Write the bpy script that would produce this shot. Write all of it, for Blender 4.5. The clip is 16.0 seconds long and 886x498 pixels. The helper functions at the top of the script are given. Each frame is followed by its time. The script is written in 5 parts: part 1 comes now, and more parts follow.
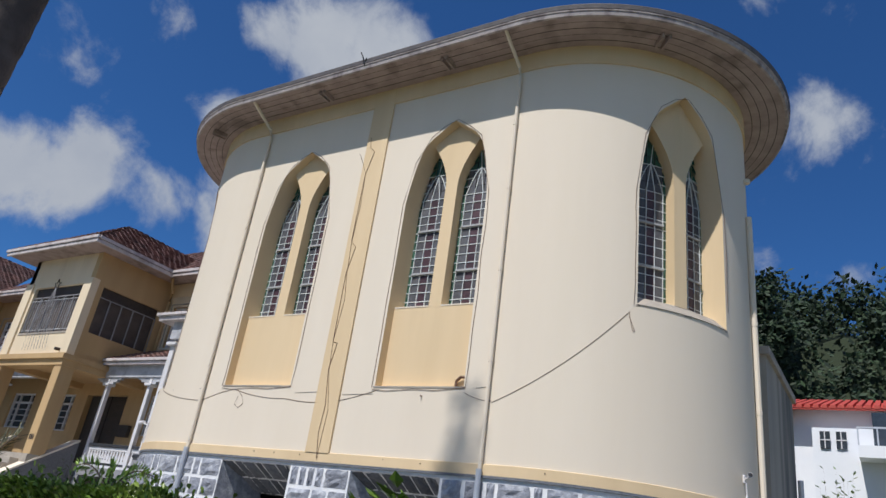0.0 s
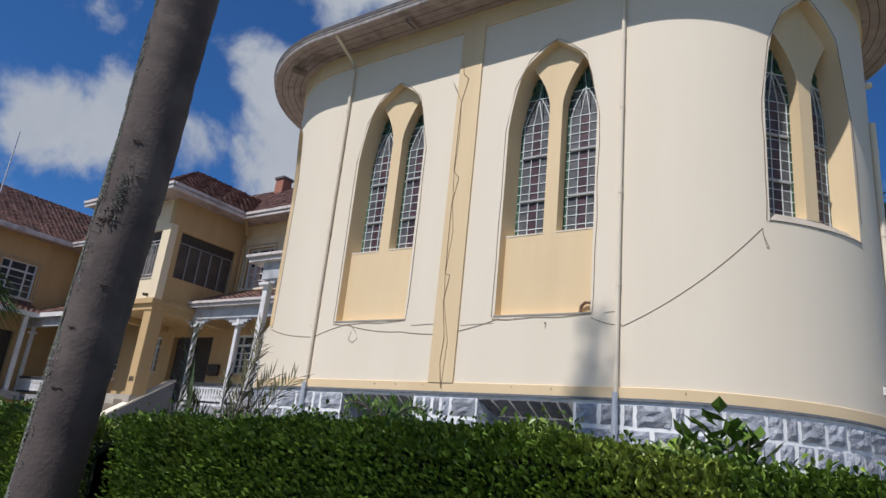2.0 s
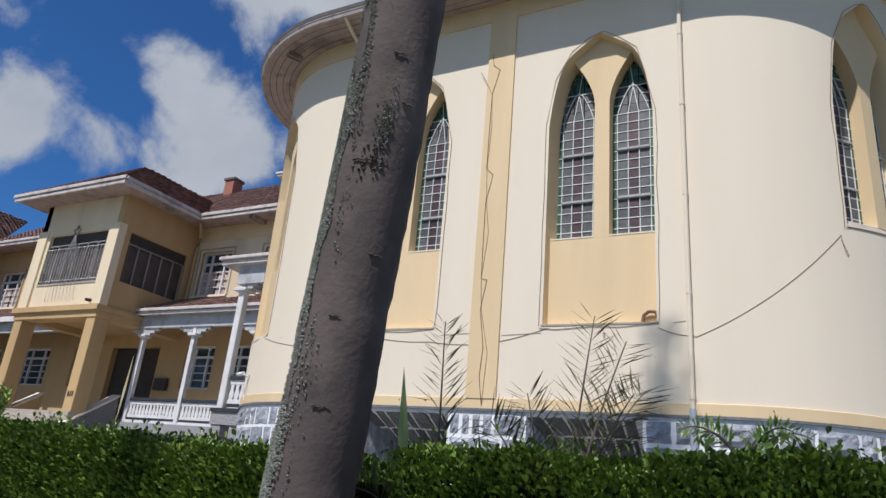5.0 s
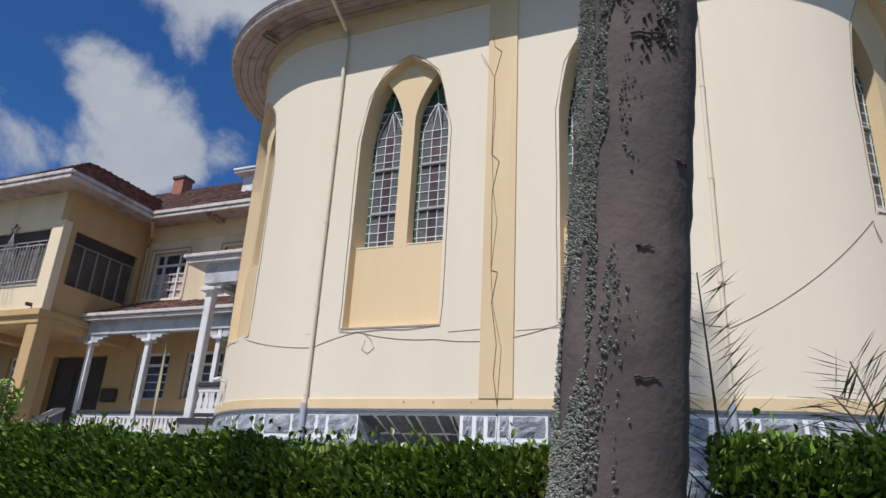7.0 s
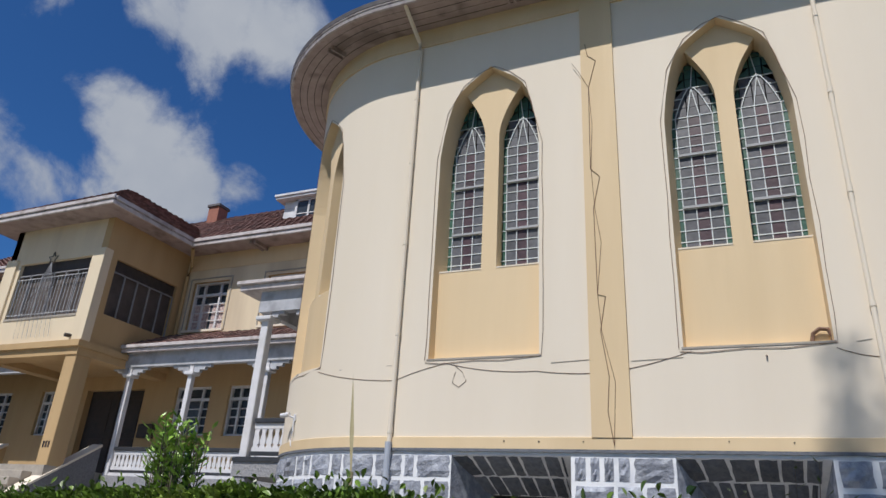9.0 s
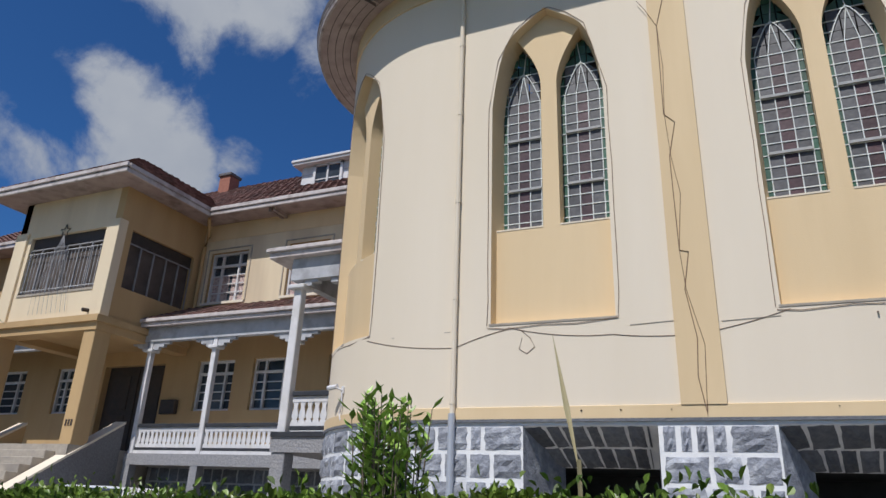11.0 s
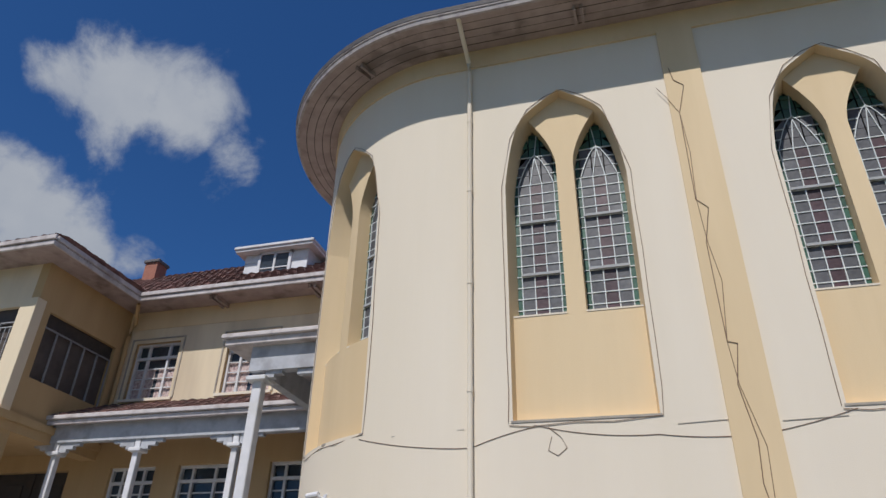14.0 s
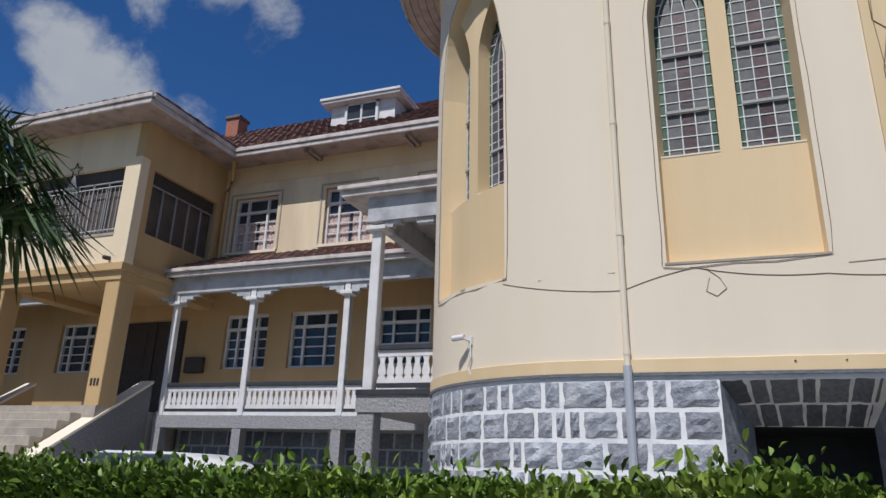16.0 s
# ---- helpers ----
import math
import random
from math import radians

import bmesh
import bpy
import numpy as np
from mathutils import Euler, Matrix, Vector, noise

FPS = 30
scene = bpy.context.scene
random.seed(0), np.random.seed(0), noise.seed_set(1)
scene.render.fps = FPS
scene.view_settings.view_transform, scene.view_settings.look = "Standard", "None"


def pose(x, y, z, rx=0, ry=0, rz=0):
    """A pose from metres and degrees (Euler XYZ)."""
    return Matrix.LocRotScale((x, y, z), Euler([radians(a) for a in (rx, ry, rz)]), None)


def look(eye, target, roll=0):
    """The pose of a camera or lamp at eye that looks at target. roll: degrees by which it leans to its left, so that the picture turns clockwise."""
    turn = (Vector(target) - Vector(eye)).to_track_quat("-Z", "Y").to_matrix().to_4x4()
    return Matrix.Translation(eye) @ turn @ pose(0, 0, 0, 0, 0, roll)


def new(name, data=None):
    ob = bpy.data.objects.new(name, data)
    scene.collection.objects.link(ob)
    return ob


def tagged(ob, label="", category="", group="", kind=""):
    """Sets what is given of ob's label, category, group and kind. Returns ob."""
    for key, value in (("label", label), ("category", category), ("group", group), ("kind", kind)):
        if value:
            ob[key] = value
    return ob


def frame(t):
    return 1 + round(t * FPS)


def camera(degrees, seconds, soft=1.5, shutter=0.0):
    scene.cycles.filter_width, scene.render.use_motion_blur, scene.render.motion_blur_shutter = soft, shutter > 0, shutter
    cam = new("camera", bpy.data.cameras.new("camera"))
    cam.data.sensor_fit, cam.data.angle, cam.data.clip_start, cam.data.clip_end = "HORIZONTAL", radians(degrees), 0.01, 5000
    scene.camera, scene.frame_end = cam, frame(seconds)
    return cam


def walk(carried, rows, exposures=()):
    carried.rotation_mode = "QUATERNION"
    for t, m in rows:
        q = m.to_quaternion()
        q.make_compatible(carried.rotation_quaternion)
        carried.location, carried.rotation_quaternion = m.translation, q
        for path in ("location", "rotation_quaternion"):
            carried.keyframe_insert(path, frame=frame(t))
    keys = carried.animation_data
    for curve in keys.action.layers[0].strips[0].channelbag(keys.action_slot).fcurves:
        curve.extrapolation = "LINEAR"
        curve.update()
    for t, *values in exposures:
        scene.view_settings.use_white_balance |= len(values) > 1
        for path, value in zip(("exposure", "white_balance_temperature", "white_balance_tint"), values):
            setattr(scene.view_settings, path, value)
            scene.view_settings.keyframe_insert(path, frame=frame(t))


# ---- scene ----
cam = camera(64.1, 16.0)
PATH = [
    (0, (-0.032, 0.03, 1.647), (-1.069, 1.543, 2.443), 8.9),
    (0.5, (-0.314, -0.163, 1.672), (-1.437, 1.318, 2.411), 6.4),
    (1, (-0.522, -0.224, 1.63), (-1.716, 1.234, 2.299), 6.1),
    (1.5, (-0.773, -0.418, 1.567), (-1.945, 1.079, 2.188), 4.9),
    (2, (-1.101, -0.492, 1.531), (-2.243, 1.036, 2.131), 6.7),
    (2.5, (-1.4, -0.552, 1.527), (-2.565, 0.965, 2.113), 8.8),
    (3, (-1.668, -0.605, 1.532), (-2.684, 1.004, 2.149), 6.7),
    (3.5, (-2.083, -0.556, 1.506), (-3.059, 1.069, 2.143), 6.6),
    (4, (-2.417, -0.608, 1.493), (-3.391, 0.972, 2.239), 8.7),
    (4.5, (-2.805, -0.619, 1.486), (-3.707, 1.027, 2.177), 7.5),
    (5, (-3.234, -0.558, 1.478), (-4.174, 1.078, 2.142), 5.9),
    (5.2, (-3.389, -0.528, 1.488), (-4.346, 1.107, 2.13), 6.8),
    (7.3, (-4.667, -0.185, 1.415), (-5.434, 1.518, 2.13), 3.7),
    (7.5, (-4.805, -0.134, 1.428), (-5.57, 1.534, 2.222), 4.2),
    (8, (-5.211, -0.117, 1.475), (-5.98, 1.535, 2.3), 7.0),
    (8.5, (-5.583, -0.067, 1.443), (-6.293, 1.618, 2.255), 4.3),
    (9, (-5.882, 0.053, 1.522), (-6.683, 1.71, 2.304), 4.2),
    (9.5, (-6.144, 0.305, 1.591), (-7.056, 1.954, 2.26), 5.7),
    (9.7, (-6.241, 0.311, 1.588), (-7.144, 1.968, 2.248), 3.7),
    (11.8, (-7.404, 0.611, 1.647), (-8.111, 2.31, 2.431), 5.9),
    (12, (-7.521, 0.67, 1.656), (-8.202, 2.364, 2.474), 6.7),
    (12.5, (-7.798, 0.777, 1.666), (-8.492, 2.446, 2.521), 6.3),
    (13, (-8.056, 0.915, 1.619), (-8.685, 2.6, 2.494), 6.3),
    (13.5, (-8.327, 0.93, 1.636), (-8.851, 2.658, 2.496), 4.0),
    (14, (-8.562, 0.953, 1.61), (-9.09, 2.602, 2.611), 2.2),
    (14.5, (-8.844, 0.994, 1.55), (-9.359, 2.721, 2.417), 3.1),
    (15, (-9.112, 0.879, 1.581), (-9.629, 2.644, 2.368), 0.8),
    (15.5, (-9.356, 0.869, 1.566), (-9.966, 2.62, 2.315), -0.4),
    (16, (-9.641, 0.822, 1.618), (-10.35, 2.589, 2.228), 2.1),
]
walk(cam, [(t, look(eye, target, roll)) for t, eye, target, roll in PATH],
     exposures=[(0.0, -0.14), (3.5, -0.10), (5.0, -0.08), (9.0, -0.24), (12.5, -0.31), (16.0, -0.33)])

# ---- world and light ----
SUN_AZ, SUN_EL = 8.0, 56.9          # degrees: sun stands to the south-west of the chapel front
to_sun = Vector((-math.sin(radians(SUN_AZ)) * math.cos(radians(SUN_EL)),
                 -math.cos(radians(SUN_AZ)) * math.cos(radians(SUN_EL)), math.sin(radians(SUN_EL))))
sun = new("sun", bpy.data.lights.new("sun", "SUN"))
sun.data.energy, sun.data.angle, sun.data.color = 5.0, radians(0.55), (1.0, 0.965, 0.935)
sun.matrix_world = look(to_sun * 50, (0, 0, 0))
scene.view_settings.exposure = 0.0

world = bpy.data.worlds.new("sky")
scene.world = world
world.use_nodes = True
wn, wl = world.node_tree.nodes, world.node_tree.links
wn.clear()


def wnode(kind, **kw):
    n = wn.new(kind)
    for k, v in kw.items():
        if k == "op":
            n.operation = v
        else:
            n.inputs[k].default_value = v
    return n


sky = wn.new("ShaderNodeTexSky")
sky.sky_type, sky.sun_disc = "NISHITA", False
sky.sun_elevation, sky.sun_rotation = radians(SUN_EL), radians(180 + SUN_AZ)
sky.altitude, sky.air_density, sky.dust_density, sky.ozone_density = 800, 1.0, 0.4, 2.2
coord = wn.new("ShaderNodeTexCoord")
cloud_noise = wn.new("ShaderNodeTexNoise")
cloud_noise.inputs["Scale"].default_value = 6.0
cloud_noise.inputs["Detail"].default_value = 9
cloud_noise.inputs["Roughness"].default_value = 0.6
cloud_noise.inputs["Distortion"].default_value = 0.25
wl.new(coord.outputs["Generated"], cloud_noise.inputs["Vector"])
# cumulus banks: direction, cosine radius, weight; the last four, unseen, are added to whiten the fill light
total = None
for d, rad, wgt in [((-0.722, 0.484, 0.495), 0.052, 0.34), ((-0.712, 0.541, 0.449), 0.064, 0.36), ((-0.718, 0.585, 0.390), 0.072, 0.36), ((-0.685, 0.600, 0.405), 0.060, 0.36), ((-0.717, 0.512, 0.473), 0.060, 0.36), ((-0.627, 0.653, 0.424), 0.035, 0.24),
                    ((-0.672, 0.610, 0.415), 0.045, 0.30), ((-0.593, 0.515, 0.619), 0.075, 0.32), ((-0.545, 0.570, 0.614), 0.065, 0.32), ((-0.503, 0.649, 0.571), 0.045, 0.24),
                    ((-0.650, 0.470, 0.600), 0.055, 0.28), ((-0.826, 0.415, 0.380), 0.075, 0.36), ((-0.795, 0.470, 0.375), 0.055, 0.32), ((-0.880, 0.330, 0.350), 0.080, 0.34),
                    ((-0.812, 0.296, 0.503), 0.060, 0.22), ((-0.712, 0.389, 0.584), 0.045, 0.18), ((-0.033, 0.841, 0.540), 0.060, 0.22), ((0.000, 0.870, 0.500), 0.045, 0.20),
                    ((-0.032, 0.922, 0.385), 0.040, 0.22), ((-0.92, 0.25, 0.3), 0.12, 0.30), ((0.6, 0.5, 0.5), 0.2, 0.27), ((0.3, -0.8, 0.4), 0.40, 0.36), ((-0.8, -0.5, 0.3), 0.36, 0.36), ((0.85, -0.25, 0.4), 0.40, 0.36), ((-0.35, -0.75, 0.55), 0.30, 0.33)]:
    sub = wn.new("ShaderNodeVectorMath")
    sub.operation = "DISTANCE"
    wl.new(coord.outputs["Generated"], sub.inputs[0])
    sub.inputs[1].default_value = Vector(d).normalized()
    ramp = wn.new("ShaderNodeMapRange")
    ramp.interpolation_type = "SMOOTHSTEP"
    ramp.inputs["From Min"].default_value, ramp.inputs["From Max"].default_value = rad * 1.75, 0.0
    ramp.inputs["To Max"].default_value = wgt
    wl.new(sub.outputs["Value"], ramp.inputs["Value"])
    if total is None:
        total = ramp.outputs[0]
    else:
        add = wn.new("ShaderNodeMath")
        add.operation = "MAXIMUM"
        wl.new(total, add.inputs[0]), wl.new(ramp.outputs[0], add.inputs[1])
        total = add.outputs[0]
dens = wnode("ShaderNodeMath", op="ADD")
wl.new(cloud_noise.outputs["Fac"], dens.inputs[0]), wl.new(total, dens.inputs[1])
mask = wn.new("ShaderNodeMapRange")
mask.interpolation_type = "SMOOTHSTEP"
mask.inputs["From Min"].default_value, mask.inputs["From Max"].default_value = 0.63, 0.84
wl.new(dens.outputs[0], mask.inputs["Value"])
shade = wn.new("ShaderNodeTexNoise")
shade.inputs["Scale"].default_value, shade.inputs["Detail"].default_value = 9.0, 5
wl.new(coord.outputs["Generated"], shade.inputs["Vector"])
ccol = wn.new("ShaderNodeMix")
ccol.data_type = "RGBA"
ccol.inputs[6].default_value, ccol.inputs[7].default_value = (4.4, 5.1, 6.6, 1), (8.0, 8.4, 9.0, 1)
wl.new(shade.outputs["Fac"], ccol.inputs[0])
tint = wn.new("ShaderNodeMix")
tint.data_type, tint.blend_type = "RGBA", "MULTIPLY"
tint.inputs[0].default_value, tint.inputs[7].default_value = 1.0, (0.43, 0.92, 1.50, 1)
wl.new(sky.outputs[0], tint.inputs[6])
mixsky = wn.new("ShaderNodeMix")
mixsky.data_type = "RGBA"
wl.new(mask.outputs[0], mixsky.inputs[0]), wl.new(tint.outputs[2], mixsky.inputs[6]), wl.new(ccol.outputs[2], mixsky.inputs[7])
bg = wnode("ShaderNodeBackground", Strength=0.072)
wl.new(mixsky.outputs[2], bg.inputs["Color"])
wout = wn.new("ShaderNodeOutputWorld")
wl.new(bg.outputs[0], wout.inputs[0])


# ---- materials ----
def material(name, a, b, scale=6.0, rough=0.8, bump=0.15, bump_scale=60.0, metal=0.0, streak=False, vary=0.0, mottle=(0.35, 0.7), trans=0.0, c=None, cscale=0.7, island=False):
    """Two-scale surface: colours a and b blotched at `scale`, fine relief at `bump_scale`, optional third tint c, optional variation per piece."""
    m = bpy.data.materials.new(name)
    m.use_nodes = True
    n, l = m.node_tree.nodes, m.node_tree.links
    p = n["Principled BSDF"]
    p.inputs["Roughness"].default_value, p.inputs["Metallic"].default_value = rough, metal
    p.inputs["Transmission Weight"].default_value = trans
    tc = n.new("ShaderNodeTexCoord")
    geo = n.new("ShaderNodeNewGeometry")
    mp = n.new("ShaderNodeMapping")
    if streak:
        mp.inputs["Scale"].default_value = (1, 1, 0.12)
    l.new(geo.outputs["Position"], mp.inputs["Vector"])
    t1 = n.new("ShaderNodeTexNoise")
    t1.inputs["Scale"].default_value, t1.inputs["Detail"].default_value, t1.inputs["Roughness"].default_value = scale, 8, 0.62
    l.new(mp.outputs[0], t1.inputs["Vector"])
    r1 = n.new("ShaderNodeMapRange")
    r1.inputs["From Min"].default_value, r1.inputs["From Max"].default_value = mottle
    l.new(t1.outputs["Fac"], r1.inputs["Value"])
    mix = n.new("ShaderNodeMix")
    mix.data_type = "RGBA"
    mix.inputs[6].default_value, mix.inputs[7].default_value = (*a, 1), (*b, 1)
    l.new(r1.outputs[0], mix.inputs[0])
    out = mix.outputs[2]
    if c:
        t3 = n.new("ShaderNodeTexNoise")
        t3.inputs["Scale"].default_value, t3.inputs["Detail"].default_value = cscale, 6
        l.new(mp.outputs[0], t3.inputs["Vector"])
        r3 = n.new("ShaderNodeMapRange")
        r3.inputs["From Min"].default_value, r3.inputs["From Max"].default_value = 0.52, 0.68
        l.new(t3.outputs["Fac"], r3.inputs["Value"])
        m3 = n.new("ShaderNodeMix")
        m3.data_type = "RGBA"
        m3.inputs[7].default_value = (*c, 1)
        l.new(r3.outputs[0], m3.inputs[0]), l.new(out, m3.inputs[6])
        out = m3.outputs[2]
    if vary:
        rnd = geo.outputs["Random Per Island"]
        if not island:
            rnd = n.new("ShaderNodeObjectInfo").outputs["Random"]
        rv = n.new("ShaderNodeMapRange")
        rv.inputs["To Min"].default_value, rv.inputs["To Max"].default_value = 1 - vary, 1 + vary
        l.new(rnd, rv.inputs["Value"])
        hs = n.new("ShaderNodeHueSaturation")
        l.new(rv.outputs[0], hs.inputs["Value"]), l.new(out, hs.inputs["Color"])
        out = hs.outputs[0]
    l.new(out, p.inputs["Base Color"])
    if bump:
        t2 = n.new("ShaderNodeTexNoise")
        t2.inputs["Scale"].default_value, t2.inputs["Detail"].default_value = bump_scale, 6
        l.new(geo.outputs["Position"], t2.inputs["Vector"])
        bp = n.new("ShaderNodeBump")
        bp.inputs["Strength"].default_value, bp.inputs["Distance"].default_value = bump, 0.02
        l.new(t2.outputs["Fac"], bp.inputs["Height"]), l.new(bp.outputs[0], p.inputs["Normal"])
        ra = n.new("ShaderNodeMapRange")
        ra.inputs["To Min"].default_value, ra.inputs["To Max"].default_value = max(0.02, rough - 0.1), min(1, rough + 0.1)
        l.new(t1.outputs["Fac"], ra.inputs["Value"]), l.new(ra.outputs[0], p.inputs["Roughness"])
    return m


M = {}
M["cream"] = material("cream_plaster", (0.765, 0.68, 0.555), (0.735, 0.648, 0.525), 1.2, 0.85, 0.12, 90, c=(0.72, 0.635, 0.505), cscale=0.5, streak=True)
M["ochre"] = material("ochre_plaster", (0.74, 0.575, 0.36), (0.69, 0.53, 0.325), 1.5, 0.85, 0.12, 90, c=(0.64, 0.485, 0.29), cscale=0.7, streak=True)
M["yellow"] = material("yellow_plaster", (0.52, 0.355, 0.18), (0.46, 0.31, 0.15), 1.5, 0.85, 0.12, 90, c=(0.45, 0.30, 0.15), cscale=0.8, streak=True)
M["housecream"] = material("faded_cream_plaster", (0.76, 0.64, 0.46), (0.70, 0.58, 0.41), 1.6, 0.88, 0.15, 80, c=(0.60, 0.49, 0.35), cscale=0.9, streak=True)
M["roughdark"] = material("dark_roughcast", (0.20, 0.20, 0.21), (0.13, 0.13, 0.14), 30, 0.95, 1.0, 25)
M["white"] = material("white_paint", (0.70, 0.69, 0.70), (0.58, 0.58, 0.60), 4, 0.6, 0.08, 70, c=(0.60, 0.59, 0.58), cscale=2.5)
M["soffit"] = material("weathered_boards", (0.43, 0.345, 0.32), (0.32, 0.25, 0.235), 3, 0.75, 0.25, 40, c=(0.23, 0.18, 0.165), cscale=2.2, streak=False)
M["mortar"] = material("white_mortar", (0.82, 0.83, 0.84), (0.72, 0.73, 0.75), 6, 0.8, 0.2, 60, c=(0.62, 0.64, 0.68), cscale=3)
M["stone"] = material("blue_grey_stone", (0.21, 0.225, 0.265), (0.36, 0.38, 0.43), 14, 0.85, 0.8, 35, vary=0.22, c=(0.46, 0.48, 0.52), cscale=6)
# darker copy of the stone; shade under heads and verandah is coloured in
M["stonedark"] = material("darkened_stone", (0.10, 0.11, 0.13), (0.17, 0.18, 0.20), 14, 0.8, 0.7, 35, vary=0.3)
M["mortargrey"] = material("grey_mortar", (0.42, 0.43, 0.44), (0.34, 0.35, 0.36), 6, 0.85, 0.2, 60)
M["rough"] = material("grey_roughcast", (0.33, 0.33, 0.34), (0.22, 0.22, 0.24), 30, 0.9, 1.0, 25)
M["tile"] = material("clay_tile", (0.15, 0.075, 0.065), (0.24, 0.14, 0.115), 9, 0.85, 0.4, 30, vary=0.35, island=True, c=(0.11, 0.075, 0.065), cscale=1.3)
# greyed white: the shade on beams and corbels is put into the colour
M["greyedwhite"] = material("white_paint_greyed", (0.47, 0.48, 0.51), (0.38, 0.39, 0.42), 5, 0.65, 0.1, 60, c=(0.32, 0.32, 0.34), cscale=2.5)
M["trim"] = material("weathered_trim", (0.60, 0.55, 0.54), (0.47, 0.42, 0.41), 5, 0.7, 0.15, 50, c=(0.36, 0.31, 0.30), cscale=2.5)
M["fascia"] = material("flaking_fascia_paint", (0.46, 0.41, 0.40), (0.30, 0.26, 0.26), 7, 0.75, 0.3, 40, c=(0.20, 0.17, 0.17), cscale=3.5)
M["slate"] = material("dark_roof_edge", (0.09, 0.085, 0.09), (0.16, 0.14, 0.14), 5, 0.7, 0.4, 30)
M["metal"] = material("galvanised_pipe", (0.52, 0.55, 0.60), (0.44, 0.47, 0.53), 6, 0.5, 0.05, 60, metal=0.3)
M["cable"] = material("old_cable", (0.15, 0.085, 0.055), (0.22, 0.13, 0.09), 20, 0.7, 0.0)
M["black"] = material("black_paint_and_cellar_dark", (0.025, 0.027, 0.032), (0.04, 0.042, 0.05), 6, 0.55, 0.05, 60)
M["wood"] = material("dark_wood", (0.035, 0.028, 0.025), (0.06, 0.045, 0.038), 6, 0.6, 0.1, 40)
M["brick"] = material("red_brick", (0.36, 0.15, 0.10), (0.28, 0.11, 0.08), 10, 0.85, 0.4, 30)
M["concrete"] = material("pale_concrete", (0.42, 0.37, 0.31), (0.32, 0.29, 0.25), 6, 0.85, 0.3, 50, c=(0.27, 0.24, 0.21), cscale=1.6)
M["dirtywall"] = material("mildewed_plaster", (0.42, 0.38, 0.32), (0.30, 0.28, 0.25), 1.5, 0.9, 0.2, 60, c=(0.10, 0.10, 0.10), cscale=0.9, streak=True)
M["redroof"] = material("red_sheet_roof", (0.50, 0.07, 0.045), (0.40, 0.055, 0.04), 4, 0.55, 0.05, 40)
M["whitehouse"] = material("white_render", (0.82, 0.84, 0.87), (0.76, 0.79, 0.83), 1.2, 0.8, 0.08, 60)
M["glassdark"] = material("window_glass", (0.035, 0.045, 0.055), (0.06, 0.07, 0.085), 3, 0.12, 0.0)
M["glassdark"].node_tree.nodes["Principled BSDF"].inputs["Specular IOR Level"].default_value = 0.4
M["curtain"] = material("lace_curtain", (0.62, 0.50, 0.46), (0.35, 0.24, 0.23), 22, 0.9, 0.3, 30, mottle=(0.42, 0.58))
M["mesh"] = material("insect_mesh", (0.085, 0.068, 0.06), (0.13, 0.105, 0.09), 2.5, 0.85, 0.1, 120)
M["panegrey"] = material("grey_pane", (0.105, 0.108, 0.118), (0.055, 0.056, 0.066), 9, 0.5, 0.2, 25, vary=0.25)
M["panepurple"] = material("plum_pane", (0.048, 0.022, 0.028), (0.08, 0.04, 0.048), 9, 0.45, 0.2, 25, vary=0.3)
M["panegreen"] = material("green_pane", (0.02, 0.075, 0.05), (0.035, 0.11, 0.075), 9, 0.45, 0.2, 25, vary=0.3)
M["came"] = material("pale_glazing_bar", (0.70, 0.74, 0.74), (0.58, 0.63, 0.64), 8, 0.6, 0.05, 60)
M["bark"] = material("palm_bark", (0.098, 0.075, 0.070), (0.058, 0.046, 0.045), 3.5, 0.9, 0.22, 45, c=(0.118, 0.094, 0.086), cscale=4)
M["lichen"] = material("grey_lichen", (0.27, 0.285, 0.25), (0.13, 0.14, 0.12), 30, 0.95, 0.6, 50, vary=0.2, island=True)
M["scar"] = material("bark_scar", (0.055, 0.04, 0.036), (0.09, 0.07, 0.06), 12, 0.95, 0.5, 40)
M["leaf"] = material("hedge_leaf", (0.085, 0.15, 0.020), (0.14, 0.22, 0.030), 3, 0.40, 0.0, vary=0.55, island=True, c=(0.21, 0.27, 0.048), cscale=2.0)
# near-black filler: deep shade among leaves is put into this colour
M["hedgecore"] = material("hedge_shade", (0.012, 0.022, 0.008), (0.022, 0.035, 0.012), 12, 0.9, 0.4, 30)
M["sapling"] = material("young_leaf", (0.20, 0.34, 0.055), (0.32, 0.45, 0.09), 3, 0.4, 0.0, vary=0.35, island=True)
M["frond"] = material("palm_frond", (0.075, 0.115, 0.04), (0.13, 0.17, 0.07), 3, 0.5, 0.0, vary=0.3, island=True)
M["fan"] = material("fan_palm_leaf", (0.035, 0.075, 0.022), (0.07, 0.12, 0.035), 3, 0.45, 0.0, vary=0.4, island=True)
M["dryfrond"] = material("half_dry_frond", (0.10, 0.10, 0.042), (0.18, 0.155, 0.075), 3, 0.6, 0.0, vary=0.35, island=True)
M["dry"] = material("dry_frond", (0.30, 0.26, 0.15), (0.20, 0.17, 0.09), 3, 0.7, 0.0, vary=0.3, island=True)
M["twig"] = material("twig_bark", (0.13, 0.10, 0.075), (0.20, 0.16, 0.12), 12, 0.9, 0.3, 40)
M["forest"] = material("forest_leaf", (0.011, 0.026, 0.010), (0.022, 0.044, 0.014), 1.2, 0.7, 0.0, vary=0.5, island=True)
M["soil"] = material("grass_and_soil", (0.07, 0.085, 0.03), (0.13, 0.10, 0.06), 1.5, 0.95, 0.5, 20, c=(0.05, 0.09, 0.02), cscale=0.6)
